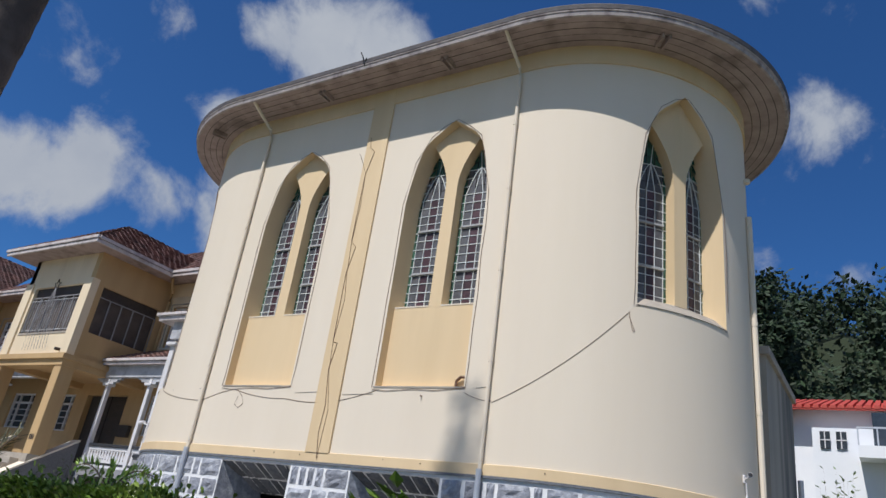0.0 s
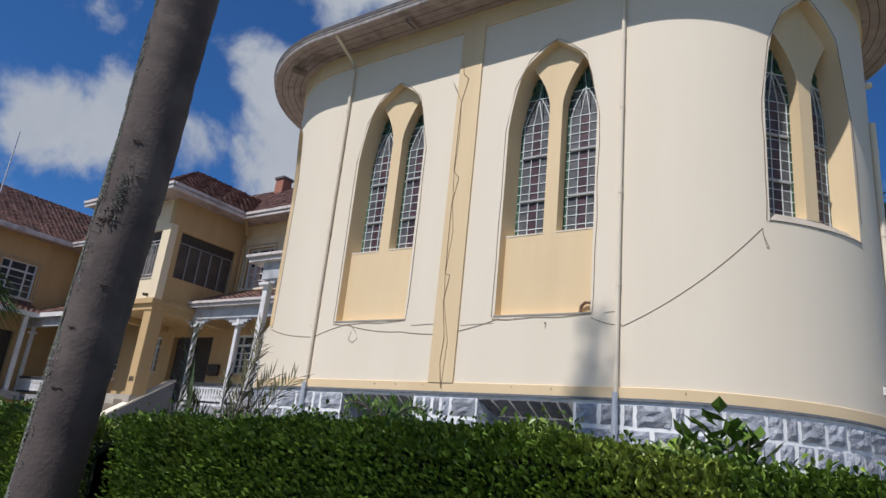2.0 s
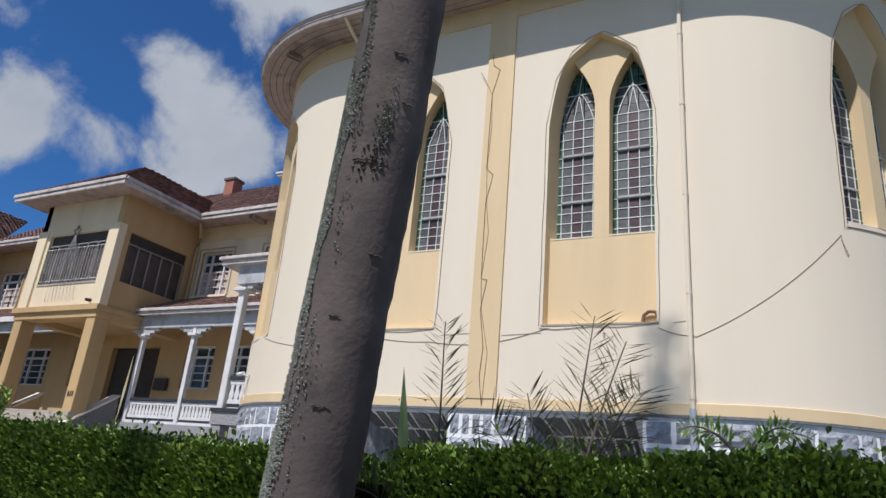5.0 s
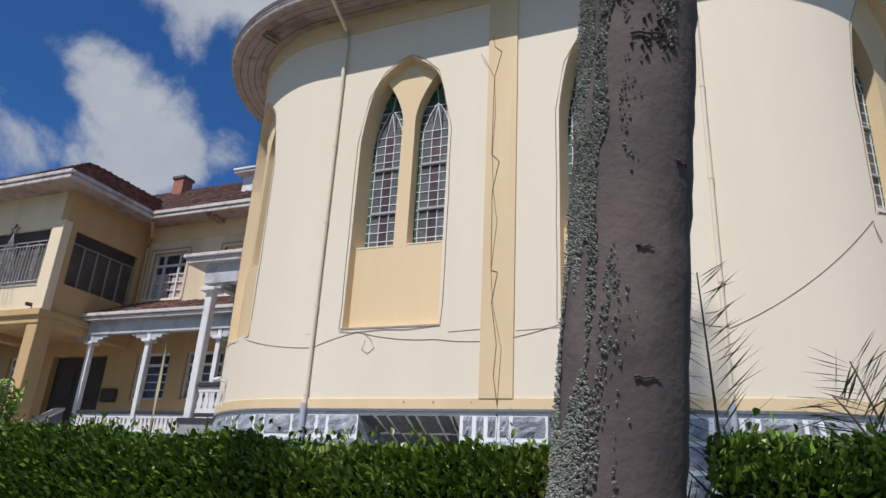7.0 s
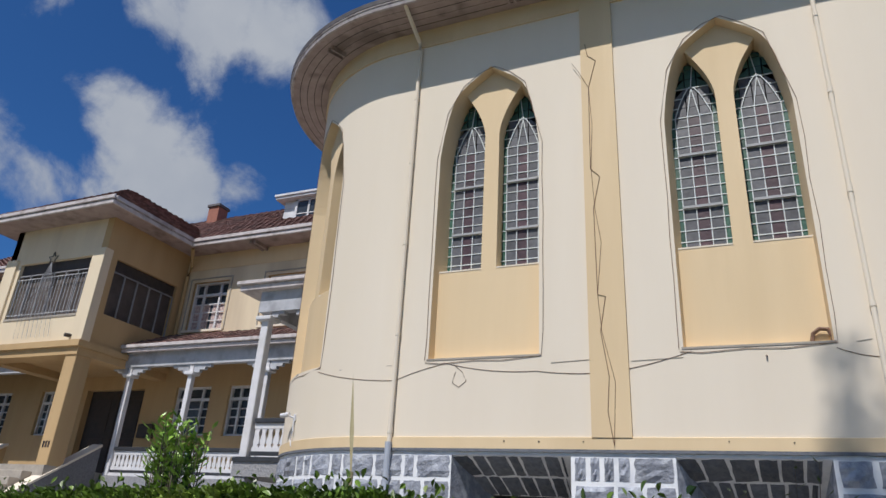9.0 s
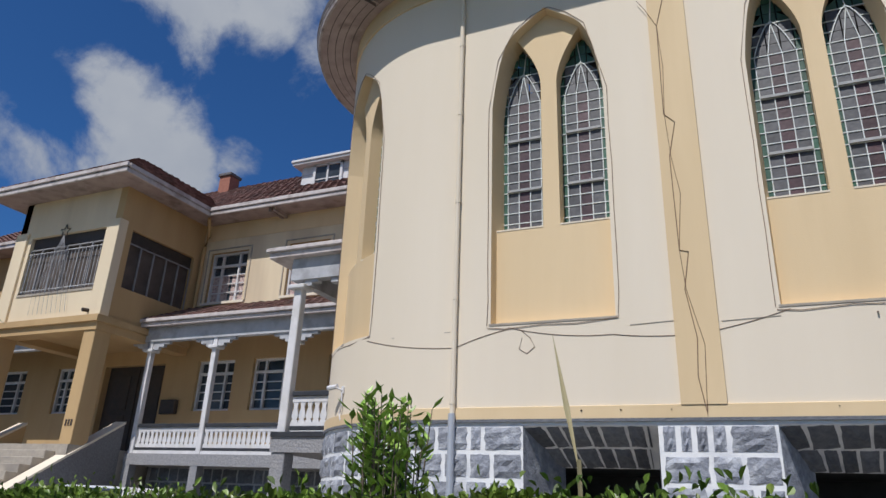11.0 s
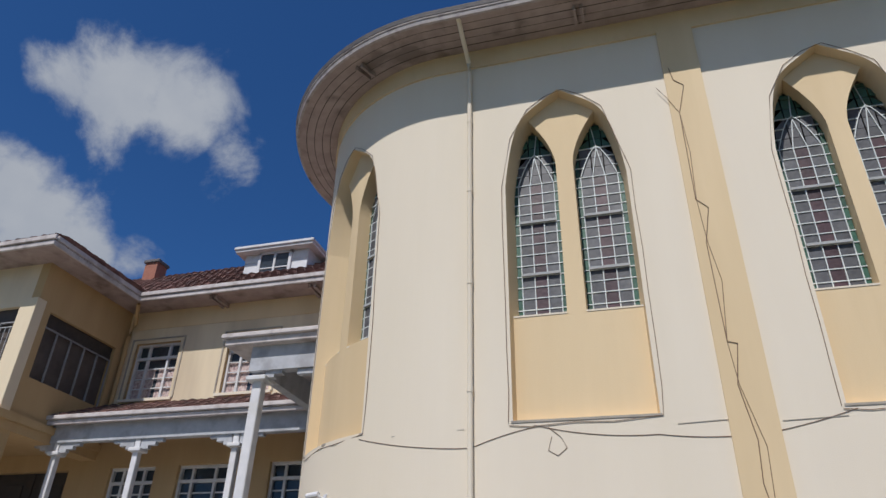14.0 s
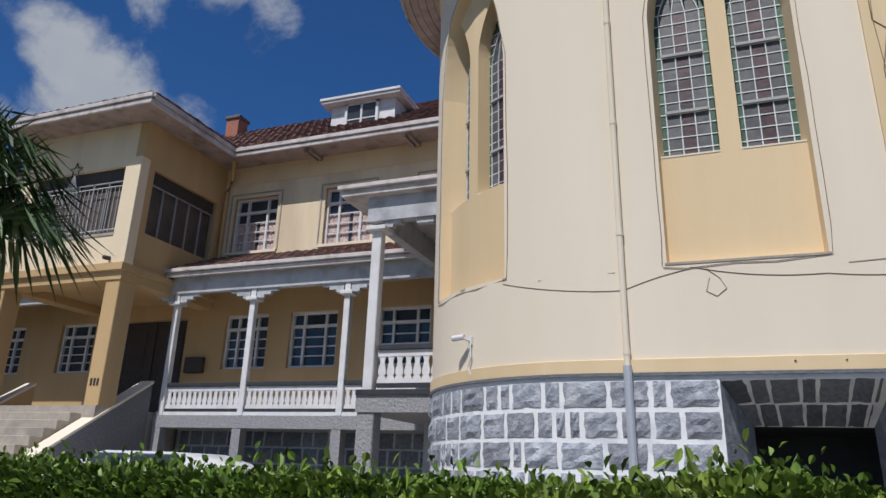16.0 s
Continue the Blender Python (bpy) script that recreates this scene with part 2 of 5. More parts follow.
M["paving"] = material("bounce_paving", (0.32, 0.29, 0.25), (0.26, 0.235, 0.20), 2, 0.9, 0.3, 40)
M["carpaint"] = material("white_car_paint", (0.80, 0.81, 0.83), (0.76, 0.77, 0.80), 3, 0.2, 0.0)
M["rubber"] = material("tyre_rubber", (0.02, 0.02, 0.02), (0.03, 0.03, 0.03), 8, 0.8, 0.1, 60)


# ---- builders ----
def link(name, bm, mat, parent=None, label="", smooth=False):
    me = bpy.data.meshes.new(name)
    bm.normal_update()
    bm.to_mesh(me)
    bm.free()
    if smooth:
        me.polygons.foreach_set("use_smooth", [True] * len(me.polygons))
        me.set_sharp_from_angle(angle=radians(32))
    me.materials.append(M[mat])
    ob = new(name, me)
    if parent:
        ob.parent = parent
    if label:
        ob["label"] = label
    return ob


def part(name, bm, mat, parent, label="", smooth=False):
    return link(name, bm, mat, parent, label, smooth)


def empty(name, label, category, group="", kind="", at=(0, 0, 0)):
    ob = new(name)
    ob.location = at
    return tagged(ob, label, category, group, kind)


def box(bm, x0, x1, y0, y1, z0, z1, bev=0.0):
    r = bmesh.ops.create_cube(bm, size=1.0, matrix=Matrix.Translation(((x0 + x1) / 2, (y0 + y1) / 2, (z0 + z1) / 2)) @ Matrix.Diagonal((x1 - x0, y1 - y0, z1 - z0, 1)))
    if bev:
        es = list({e for v in r["verts"] for e in v.link_edges})
        bmesh.ops.bevel(bm, geom=es, offset=bev, segments=1, affect="EDGES")
    return bm


def boxes(*dims, bev=0.0):
    bm = bmesh.new()
    for d in dims:
        box(bm, *d, bev=bev)
    return bm


def quad(bm, *pts):
    return bm.faces.new([bm.verts.new(p) for p in pts])


def tube(bm, pts, r, sides=6, taper=1.0):
    """A round bar along points."""
    rings = []
    pts = [Vector(p) for p in pts]
    for i, p in enumerate(pts):
        d = (pts[min(i + 1, len(pts) - 1)] - pts[max(i - 1, 0)]).normalized()
        a = d.orthogonal().normalized() if abs(d.z) > 0.99 else d.cross(Vector((0, 0, 1))).normalized()
        b = d.cross(a)
        rr = r * (1 + (taper - 1) * i / max(1, len(pts) - 1))
        rings.append([bm.verts.new(p + a * rr * math.cos(k * 2 * math.pi / sides) + b * rr * math.sin(k * 2 * math.pi / sides)) for k in range(sides)])
    for r0, r1 in zip(rings, rings[1:]):
        for k in range(sides):
            bm.faces.new((r0[k], r0[(k + 1) % sides], r1[(k + 1) % sides], r1[k]))
    bm.faces.new(rings[0][::-1]), bm.faces.new(rings[-1])
    return bm


def bars(*lines, r=0.01, sides=5):
    bm = bmesh.new()
    for pts in lines:
        tube(bm, pts, r, sides)
    return bm


# ---- ground ----
def ground_z(x, y):
    return 0.4 * min(1.0, max(0.0, (y - 4.0) / 4.0))


bm = bmesh.new()
xs = [-900, -300, -100, -60, -40, -30, -24, -18, -14, -10, -6, -2, 2, 6, 12, 30, 80, 300, 900]
ys = [-900, -300, -60, -15, -4, 0, 2, 4, 5, 6, 7, 8, 10, 14, 20, 30, 60, 200, 900]
grid = [[bm.verts.new((x, y, ground_z(x, y))) for x in xs] for y in ys]
for j in range(len(ys) - 1):
    for i in range(len(xs) - 1):
        bm.faces.new((grid[j][i], grid[j][i + 1], grid[j + 1][i + 1], grid[j + 1][i]))
tagged(link("ground", bm, "soil"), "patchy grass and bare soil of the garden", "ground", kind="structure")
bm = boxes((-40, 12, -3.2, 1.0, 0.002, 0.05))
tagged(link("pavement", bm, "paving"), "grey paved footpath beside the hedge", "pavement", kind="structure")

# unseen pale ground, added to throw warm bounce onto the shaded walls
bm = bmesh.new()
for y0, y1 in ((4.6, 6), (6, 7), (7, 8), (8, 15)):
    quad(bm, (-33, y0, ground_z(0, y0) + 0.02), (3, y0, ground_z(0, y0) + 0.02), (3, y1, ground_z(0, y1) + 0.02), (-33, y1, ground_z(0, y1) + 0.02))
tagged(link("yard", bm, "paving"), "unseen pale yard between hedge and buildings, added to bounce light", "yard", kind="structure")

# ---- chapel ----
WY, XL, XR, RAD, CY = 8.6, -11.0, -4.6, 2.8, 11.4
ARC = RAD * math.pi
BACK = 0.0
Z_PL, Z_BAND, Z_COR, Z_SOF = 2.70, 2.87, 9.35, 9.70
LEAN = -0.016         # the old walls are a little out of plumb


def wall_frame(u):
    """Foot point, outward normal and tangent of the chapel's outer face at the length u."""
    if u < XL:
        a = (XL - u) / RAD
        n = Vector((-math.sin(a), -math.cos(a), 0))
        return Vector((XL, CY, 0)) + n * RAD, n, Vector((math.cos(a), -math.sin(a), 0))
    if u > XR:
        a = (u - XR) / RAD
        n = Vector((math.sin(a), -math.cos(a), 0))
        return Vector((XR, CY, 0)) + n * RAD, n, Vector((math.cos(a), math.sin(a), 0))
    return Vector((u, WY, 0)), Vector((0, -1, 0)), Vector((1, 0, 0))


def W(u, d, z):
    p, n, _ = wall_frame(u)
    p = p - n * d
    return Vector((p.x + LEAN * (z - 5.3), p.y, z))


def stand(u, d, z):
    """Pose with x along the wall, y outward, z up."""
    p, n, t = wall_frame(u)
    q = p - n * d
    return Matrix(((t.x, n.x, LEAN, q.x + LEAN * (z - 5.3)), (t.y, n.y, 0, q.y), (0, 0, 1, z), (0, 0, 0, 1)))


U0, U1 = XL - ARC - BACK, XR + ARC + BACK


def cuts(u0, u1, step=0.25, extra=()):
    c = {u0, u1}
    n = max(1, math.ceil((u1 - u0) / step))
    c |= {u0 + (u1 - u0) * i / n for i in range(n + 1)}
    c |= {e for e in extra if u0 < e < u1}
    out = []
    for v in sorted(c):
        if not out or v - out[-1] > 1e-4:
            out.append(v)
    return out


def shell(bm, u0, u1, z0, z1, d, holes=(), step=0.08):
    """Skin at depth d between the levels z0 and z1, left open at holes (ua, ub, foot(u), top(u))."""
    ex = []
    for ua, ub, _, _ in holes:
        ex += cuts(ua, ub, 0.05, [(ua + ub) / 2, ua + 0.012, ub - 0.012, ua + 0.03, ub - 0.03])
    c = cuts(u0, u1, step, ex)
    for a, b in zip(c, c[1:]):
        m = (a + b) / 2
        spans = [(lambda u: z0, lambda u: z1)]
        for ua, ub, f, t in holes:
            if ua - 1e-5 <= m <= ub + 1e-5:
                lo, hi = spans.pop()
                spans += [(lo, f), (t, hi)]
        for lo, hi in spans:
            za, zb, zc, zd = lo(a), lo(b), hi(b), hi(a)
            if zc - zb < 1e-4 and zd - za < 1e-4:
                continue
            quad(bm, W(a, d, za), W(b, d, zb), W(b, d, zc), W(a, d, zd))


def pointed(uc, half, spring, apex, foot):
    """A pointed-arch hole: straight to the spring, then two bows to the apex."""
    def top(u):
        s = min(1.0, abs(u - uc) / half)
        return spring + (apex - spring) * (1 - 0.36 * s - 0.64 * s ** 7)
    return (uc - half, uc + half, (lambda u: foot), top)


def strip(bm, path, w, d0, d1):
    """A bar of width w along (u, z) points, standing from depth d1 out to depth d0."""
    for (ua, za), (ub, zb) in zip(path, path[1:]):
        du, dz = ub - ua, zb - za
        L = math.hypot(du, dz) or 1
        ou, oz = -dz / L * w / 2, du / L * w / 2
        A = [W(ua + ou, d0, za + oz), W(ub + ou, d0, zb + oz), W(ub - ou, d0, zb - oz), W(ua - ou, d0, za - oz)]
        B = [W(ua + ou, d1, za + oz), W(ub + ou, d1, zb + oz), W(ub - ou, d1, zb - oz), W(ua - ou, d1, za - oz)]
        va, vb = [bm.verts.new(p) for p in A], [bm.verts.new(p) for p in B]
        bm.faces.new(va)
        for i in range(4):
            bm.faces.new((va[i], vb[i], vb[(i + 1) % 4], va[(i + 1) % 4]))


chapel = empty("chapel", "cream plastered chapel with rounded ends on a grey stone plinth", "chapel", kind="")
HALF, REC = 0.79, 0.15
SPRING = 7.1
# centre, foot of the recess, apex, sill of the lights, has a blind panel below
WINS = [(-12.86, 3.93, 8.68, 5.27, True), (-9.35, 3.92, 8.66, 5.26, True), (-6.0, 3.92, 8.66, 5.26, True), (-2.0, 5.25, 9.02, 5.42, False)]
holes = [pointed(uc, HALF, SPRING, apex, foot) for uc, foot, apex, sill, panel in WINS]

bm = bmesh.new()
shell(bm, U0, U1, Z_BAND, Z_COR, 0.0, holes)
shell(bm, U0, U1, 2.9, 9.75, 0.55, [pointed(w[0], HALF, SPRING, w[2], w[3]) for w in WINS], 0.4)
part("wall", bm, "cream", chapel)
shell_back = bmesh.new()
quad(shell_back, (XL, CY + RAD, 0.3), (XR, CY + RAD, 0.3), (XR, CY + RAD, 9.72), (XL, CY + RAD, 9.72))
quad(shell_back, (XL, CY + RAD - 0.3, 0.3), (XR, CY + RAD - 0.3, 0.3), (XR, CY + RAD - 0.3, 9.72), (XL, CY + RAD - 0.3, 9.72))
part("back_wall", shell_back, "cream", chapel)


# ochre bands and pilaster
bm = bmesh.new()
shell(bm, U0, U1, Z_PL + 0.03, Z_BAND, -0.025)
c = cuts(U0, U1, 0.08)
for a, b in zip(c, c[1:]):
    quad(bm, W(a, -0.025, Z_BAND), W(b, -0.025, Z_BAND), W(b, 0.01, Z_BAND + 0.012), W(a, 0.01, Z_BAND + 0.012))
    quad(bm, W(a, -0.025, Z_PL + 0.03), W(b, -0.025, Z_PL + 0.03), W(b, 0.06, Z_PL + 0.03), W(a, 0.06, Z_PL + 0.03))
part("base_band", bm, "ochre", chapel, label= "ochre painted base band")
bm = bmesh.new()
shell(bm, U0, U1, Z_COR, Z_SOF + 0.02, -0.03)
for a, b in zip(c, c[1:]):
    quad(bm, W(a, -0.03, Z_COR), W(b, -0.03, Z_COR), W(b, 0.05, Z_COR), W(a, 0.05, Z_COR))
part("frieze", bm, "ochre", chapel, label= "ochre frieze under the eaves")
bm = bmesh.new()
shell(bm, -7.905, -7.432, Z_BAND - 0.002, Z_SOF + 0.01, -0.036)
for u in (-7.905, -7.432):
    quad(bm, W(u, -0.036, Z_BAND), W(u, 0.02, Z_BAND), W(u, 0.02, Z_SOF), W(u, -0.036, Z_SOF))
part("pilaster", bm, "ochre", chapel, "flat ochre pilaster strip")

# dark course between band and plinth
bm = bmesh.new()
for a, b in zip(c, c[1:]):
    quad(bm, W(a, -0.03, Z_PL - 0.005), W(b, -0.03, Z_PL - 0.005), W(b, -0.03, Z_PL + 0.03), W(a, -0.03, Z_PL + 0.03))
    quad(bm, W(a, -0.03, Z_PL - 0.005), W(b, -0.03, Z_PL - 0.005), W(b, 0.05, Z_PL - 0.005), W(a, 0.05, Z_PL - 0.005))
part("drip_course", bm, "stonedark", chapel, "dark line under the base band")

# eaves: boarded soffit, gutter, roof
OV = 0.74
soffit = bmesh.new()
for a, b in zip(c, c[1:]):
    quad(soffit, W(a, 0.1, Z_SOF + 0.02), W(b, 0.1, Z_SOF + 0.02), W(b, -OV, Z_SOF + 0.02), W(a, -OV, Z_SOF + 0.02))
# dark backing: the shade in the board gaps is put into its colour
soffit = part("soffit", soffit, "wood", chapel, "weathered pinkish boarded soffit")
nb = 5
for k in range(nb):
    bm = bmesh.new()
    d0, d1 = -0.03 - (OV - 0.03) * k / nb, -0.03 - (OV - 0.03) * (k + 1) / nb + 0.012
    z = Z_SOF + 0.004 * (k % 2)
    for a, b in zip(c, c[1:]):
        quad(bm, W(a, d0, z), W(b, d0, z), W(b, d1, z), W(a, d1, z))
    part("board", bm, "soffit", soffit)
bm = bmesh.new()
prof = [(-OV + 0.02, Z_SOF - 0.015), (-OV - 0.02, Z_SOF - 0.015), (-OV - 0.03, Z_SOF + 0.03), (-OV - 0.03, Z_SOF + 0.055), (-OV - 0.045, Z_SOF + 0.06), (-OV - 0.05, Z_SOF + 0.082), (-OV - 0.02, Z_SOF + 0.09)]
for a, b in zip(c, c[1:]):
    for (da, za), (db, zb) in zip(prof, prof[1:]):
        quad(bm, W(a, da, za), W(b, da, za), W(b, db, zb), W(a, db, zb))
part("fascia", bm, "fascia", chapel, "moulded fascia with flaking paint")
bm = bmesh.new()
prof = [(-OV - 0.02, Z_SOF + 0.088), (-OV - 0.055, Z_SOF + 0.092), (-OV - 0.07, Z_SOF + 0.165), (-OV - 0.045, Z_SOF + 0.195), (-0.2, Z_SOF + 0.45), (2.79, Z_SOF + 0.95)]
for a, b in zip(c, c[1:]):
    for (da, za), (db, zb) in zip(prof, prof[1:]):
        quad(bm, W(a, da, za), W(b, da, za), W(b, db, zb), W(a, db, zb))
quad(bm, (XL, CY, Z_SOF + 0.95), (XR, CY, Z_SOF + 0.95), (XR, CY + RAD + OV, Z_SOF + 0.2), (XL, CY + RAD + OV, Z_SOF + 0.2))
part("roof", bm, "slate", chapel, "dark sheet roof edge")
# soffit brackets
for u in (-8.92, -6.09, -12.2, -2.6):
    bm = bmesh.new()
    for o in (-0.05, 0.05):
        strip(bm, [(u + o - 0.018, Z_SOF - 0.05), (u + o + 0.018, Z_SOF - 0.05)], 0.09, -0.52, -0.22)
    part("bracket", bm, "soffit", chapel)
# hook on the gutter
bm = bars([W(-7.68, -0.78, 9.74), W(-7.68 - 0.02, -0.84, 9.90), W(-7.68 - 0.08, -0.86, 10.02)], [W(-7.68, -0.78, 9.80), W(-7.68 + 0.05, -0.82, 9.88)], r=0.014)
part("gutter_hook", bm, "black", chapel)

# windows
GLASS_D = 0.36
PG = 0.155   # pane height
pane_meshes = {}


def pane_mesh(w, h, mat):
    key = (round(w, 3), round(h, 3), mat)
    if key not in pane_meshes:
        b = bmesh.new()
        box(b, -w / 2, w / 2, -0.004, 0.004, 0, h)
        me = bpy.data.meshes.new("pane")
        b.to_mesh(me), b.free()
        me.materials.append(M[mat])
        pane_meshes[key] = me
    return pane_meshes[key]


def chapel_window(uc, foot, apex, sill, panel):
    win = bpy.data.objects.new("window", None)
    scene.collection.objects.link(win)
    win.parent = chapel
    win["label"] = "paired pointed lancets with leaded grey, plum and green panes"
    hole = pointed(uc, HALF, SPRING, apex, foot)
    lw, lc = 0.315, 0.43
    arch_top = hole[3]
    ua, ub, f, t = hole
    deep = pointed(uc, HALF - 0.055, SPRING, apex - 0.05, foot)

    def mullion(z):
        """Half width of the mullion, which flares between the two lancet heads."""
        return 0.115 + 0.275 * (max(0.0, z - (SPRING + 0.35)) / 0.73) ** 1.7

    def light(s):
        def top(u):
            k = max(0.0, s * (u - uc) - 0.115)
            return min(SPRING + 0.35 + 0.73 * (k / 0.275) ** (1 / 1.7), deep[3](u) - 0.01)
        a, b = sorted((uc + s * (lc - lw), uc + s * (lc + lw)))
        return (a, b, (lambda u: sill), top)
    lan = [light(s) for s in (-1, 1)]
    # splayed cheeks of the recess
    b = bmesh.new()
    c0 = cuts(ua, ub, 0.05, [uc, ua + 0.012, ub - 0.012, ua + 0.03, ub - 0.03])
    rim0 = [(ua, foot)] + [(u, t(u)) for u in c0] + [(ub, foot)]
    k1 = (HALF - 0.055) / HALF
    rim1 = [(uc + (u - uc) * k1, z if i in (0, len(rim0) - 1) else deep[3](uc + (u - uc) * k1)) for i, (u, z) in enumerate(rim0)]
    for (p, q), (r, w) in zip(zip(rim0, rim0[1:]), zip(rim1, rim1[1:])):
        quad(b, W(p[0], 0.0, p[1]), W(q[0], 0.0, q[1]), W(w[0], GLASS_D + 0.02, w[1]), W(r[0], GLASS_D + 0.02, r[1]))
    fl = cuts(ua, ub, 0.1)
    for a, e in zip(fl, fl[1:]):
        quad(b, W(a, 0.0, foot), W(e, 0.0, foot), W(e, REC + 0.01, foot + 0.02), W(a, REC + 0.01, foot + 0.02))
    part("cheek", b, "ochre", win, "splayed ochre cheeks of the recess")
    # blind panel, central mullion and the kite between the lancet heads
    b = bmesh.new()
    if panel:
        for a, e in zip(fl, fl[1:]):
            quad(b, W(a, REC, foot), W(e, REC, foot), W(e, REC, sill), W(a, REC, sill))
    zc = [sill + (SPRING + 0.35 - sill) * i / 6 for i in range(6)] + [SPRING + 0.35 + (apex - SPRING - 0.35) * i / 14 for i in range(15)]
    for z0, z1 in zip(zc, zc[1:]):
        m0, m1 = mullion(z0), mullion(z1)
        for x0, x1 in ((-1, 0), (0, 1)):
            quad(b, W(uc + m0 * x0, REC, z0), W(uc + m0 * x1, REC, z0), W(uc + m1 * x1, REC, z1), W(uc + m1 * x0, REC, z1))
        for x in (-1, 1):
            quad(b, W(uc + m0 * x, REC, z0), W(uc + m0 * x, GLASS_D + 0.02, z0), W(uc + m1 * x, GLASS_D + 0.02, z1), W(uc + m1 * x, REC, z1))
    part("surround", b, "ochre", win, "ochre panel and mullion set back in the wall")
    b = bmesh.new()
    for x in (-1, 1):
        p, q = sorted((uc + x * 0.115, uc + x * (HALF - 0.02)))
        quad(b, W(p, REC - 0.006, sill), W(q, REC - 0.006, sill), W(q, GLASS_D + 0.02, sill + 0.015), W(p, GLASS_D + 0.02, sill + 0.015))
        quad(b, W(p, REC - 0.006, sill - 0.022), W(q, REC - 0.006, sill - 0.022), W(q, REC - 0.006, sill), W(p, REC - 0.006, sill))
    part("ledge", b, "cream", win, "pale ledge under the lights")
    n = 26
    arch = [(ua + (ub - ua) * i / n, t(ua + (ub - ua) * i / n)) for i in range(n + 1)]
    b = bmesh.new()
    strip(b, [(ua - 0.02, foot - 0.012), (uc, foot - 0.012), (ub + 0.02, foot - 0.012)], 0.026, -0.008, 0.05)
    part("sill", b, "concrete", win, "thin stained sill")
    if not panel:
        b = bmesh.new()
        for a, e in zip(cuts(ua, ub, 0.1), cuts(ua, ub, 0.1)[1:]):
            quad(b, W(a, -0.015, foot), W(e, -0.015, foot), W(e, REC + 0.01, sill), W(a, REC + 0.01, sill))
        part("sloping_sill", b, "concrete", win, "stained sloping sill")
    # glazing
    frame_b = bmesh.new()
    zs_ = SPRING + 0.22          # level where the straight panes end
    for s, l in zip((-1, 1), lan):
        c0 = uc + s * lc
        la, lb = c0 - lw, c0 + lw
        cols = [(la, la + 0.07, "panegreen"), (la + 0.07, c0 - 0.082, "panegrey"), (c0 - 0.082, c0 + 0.082, "panepurple"), (c0 + 0.082, lb - 0.07, "panegrey"), (lb - 0.07, lb, "panegreen")]
        top = (lambda l_: (lambda u: l_[3](u) + 0.06))(l)
        tip = uc + s * (lc - 0.05)
        inner = (lambda c_: (lambda u: SPRING + 0.22 + 0.50 * (1 - min(1.0, abs(u - c_) / (lw - 0.07)) ** 1.55)))(c0)
        rows = int((zs_ - sill) / PG)
        g = (zs_ - sill) / rows
        for (a, e, m) in cols:
            for k in range(rows):
                ob = new("pane", pane_mesh(e - a - 0.016, g - 0.016, m))
                ob.parent = win
                ob.matrix_basis = stand((a + e) / 2, GLASS_D, sill + k * g + 0.008)
            # bow panes above the spring line
            zt = zs_
            step = 0
            while True:
                z1 = min(zt + g, max(top(a), top(e)))
                if zt >= max(top(a), top(e)) - 0.03 or step > 8:
                    break
                pb = bmesh.new()
                quad(pb, W(a + 0.008, GLASS_D, zt + 0.008), W(e - 0.008, GLASS_D, zt + 0.008), W(e - 0.008, GLASS_D, min(z1, max(zt + 0.008, top(e)))), W(a + 0.008, GLASS_D, min(z1, max(zt + 0.008, top(a)))))
                part("pane", pb, "panegreen" if m == "panegreen" or zt > inner(c0) - 0.05 else "panegrey", win)
                zt += g
                step += 1
        d0, d1 = GLASS_D - 0.014, GLASS_D + 0.006
        for k in range(rows + 1):
            strip(frame_b, [(la, sill + k * g), (lb, sill + k * g)], 0.0115, d0, d1)
        for u in (la + 0.07, c0 - 0.082, c0 + 0.082, lb - 0.07):
            z_hi = zs_
            strip(frame_b, [(u, sill), (u, z_hi)], 0.0115, d0 - 0.004, d1)
        # inner pointed frame, rays and outer bow bars
        bow = [(c0 - lw + 0.075 + (2 * lw - 0.15) * i / 10, inner(c0 - lw + 0.075 + (2 * lw - 0.15) * i / 10)) for i in range(11)]
        strip(frame_b, bow, 0.0115, d0 - 0.004, d1)
        strip(frame_b, [(c0 - 0.082, zs_), (c0, inner(c0) - 0.03), (c0 + 0.082, zs_)], 0.011, d0 - 0.002, d1)
        for z in (zs_ + g, zs_ + 2 * g, zs_ + 3 * g):
            for u in (la, lb):
                su = 1 if u < c0 else -1
                e = next((q for q in [u + su * 0.01 * i for i in range(28)] if top(q) > z), c0)
                e2 = next((q for q in [u + su * 0.01 * i for i in range(28)] if inner(q) > z), c0)
                strip(frame_b, [(e, z), (e2, z)], 0.010, d0, d1)
        strip(frame_b, [(c0, inner(c0)), (tip, top(tip))], 0.010, d0, d1)
        # opening sash rails
        for z in (sill + 0.315 * (zs_ - sill), sill + 0.70 * (zs_ - sill)):
            rb = bmesh.new()
            strip(rb, [(la + 0.07, z), (lb - 0.07, z)], 0.034, d0 - 0.03, d1)
            part("sash_rail", rb, "mortargrey", win, "dull grey sash rail")
        strip(frame_b, [(la, sill + 0.012), (lb, sill + 0.012)], 0.03, d0 - 0.006, d1)
    part("lattice", frame_b, "came", win, "pale painted glazing bars")
    # cable clipped round the arch
    cb = bmesh.new()
    rng = random.Random(int(-uc * 10))
    pts = [(ua - 0.05, foot - 0.02)] + [(ua - 0.045 + rng.uniform(-.012, .012), z) for z in np.linspace(foot + 0.3, 7.1, 6)]
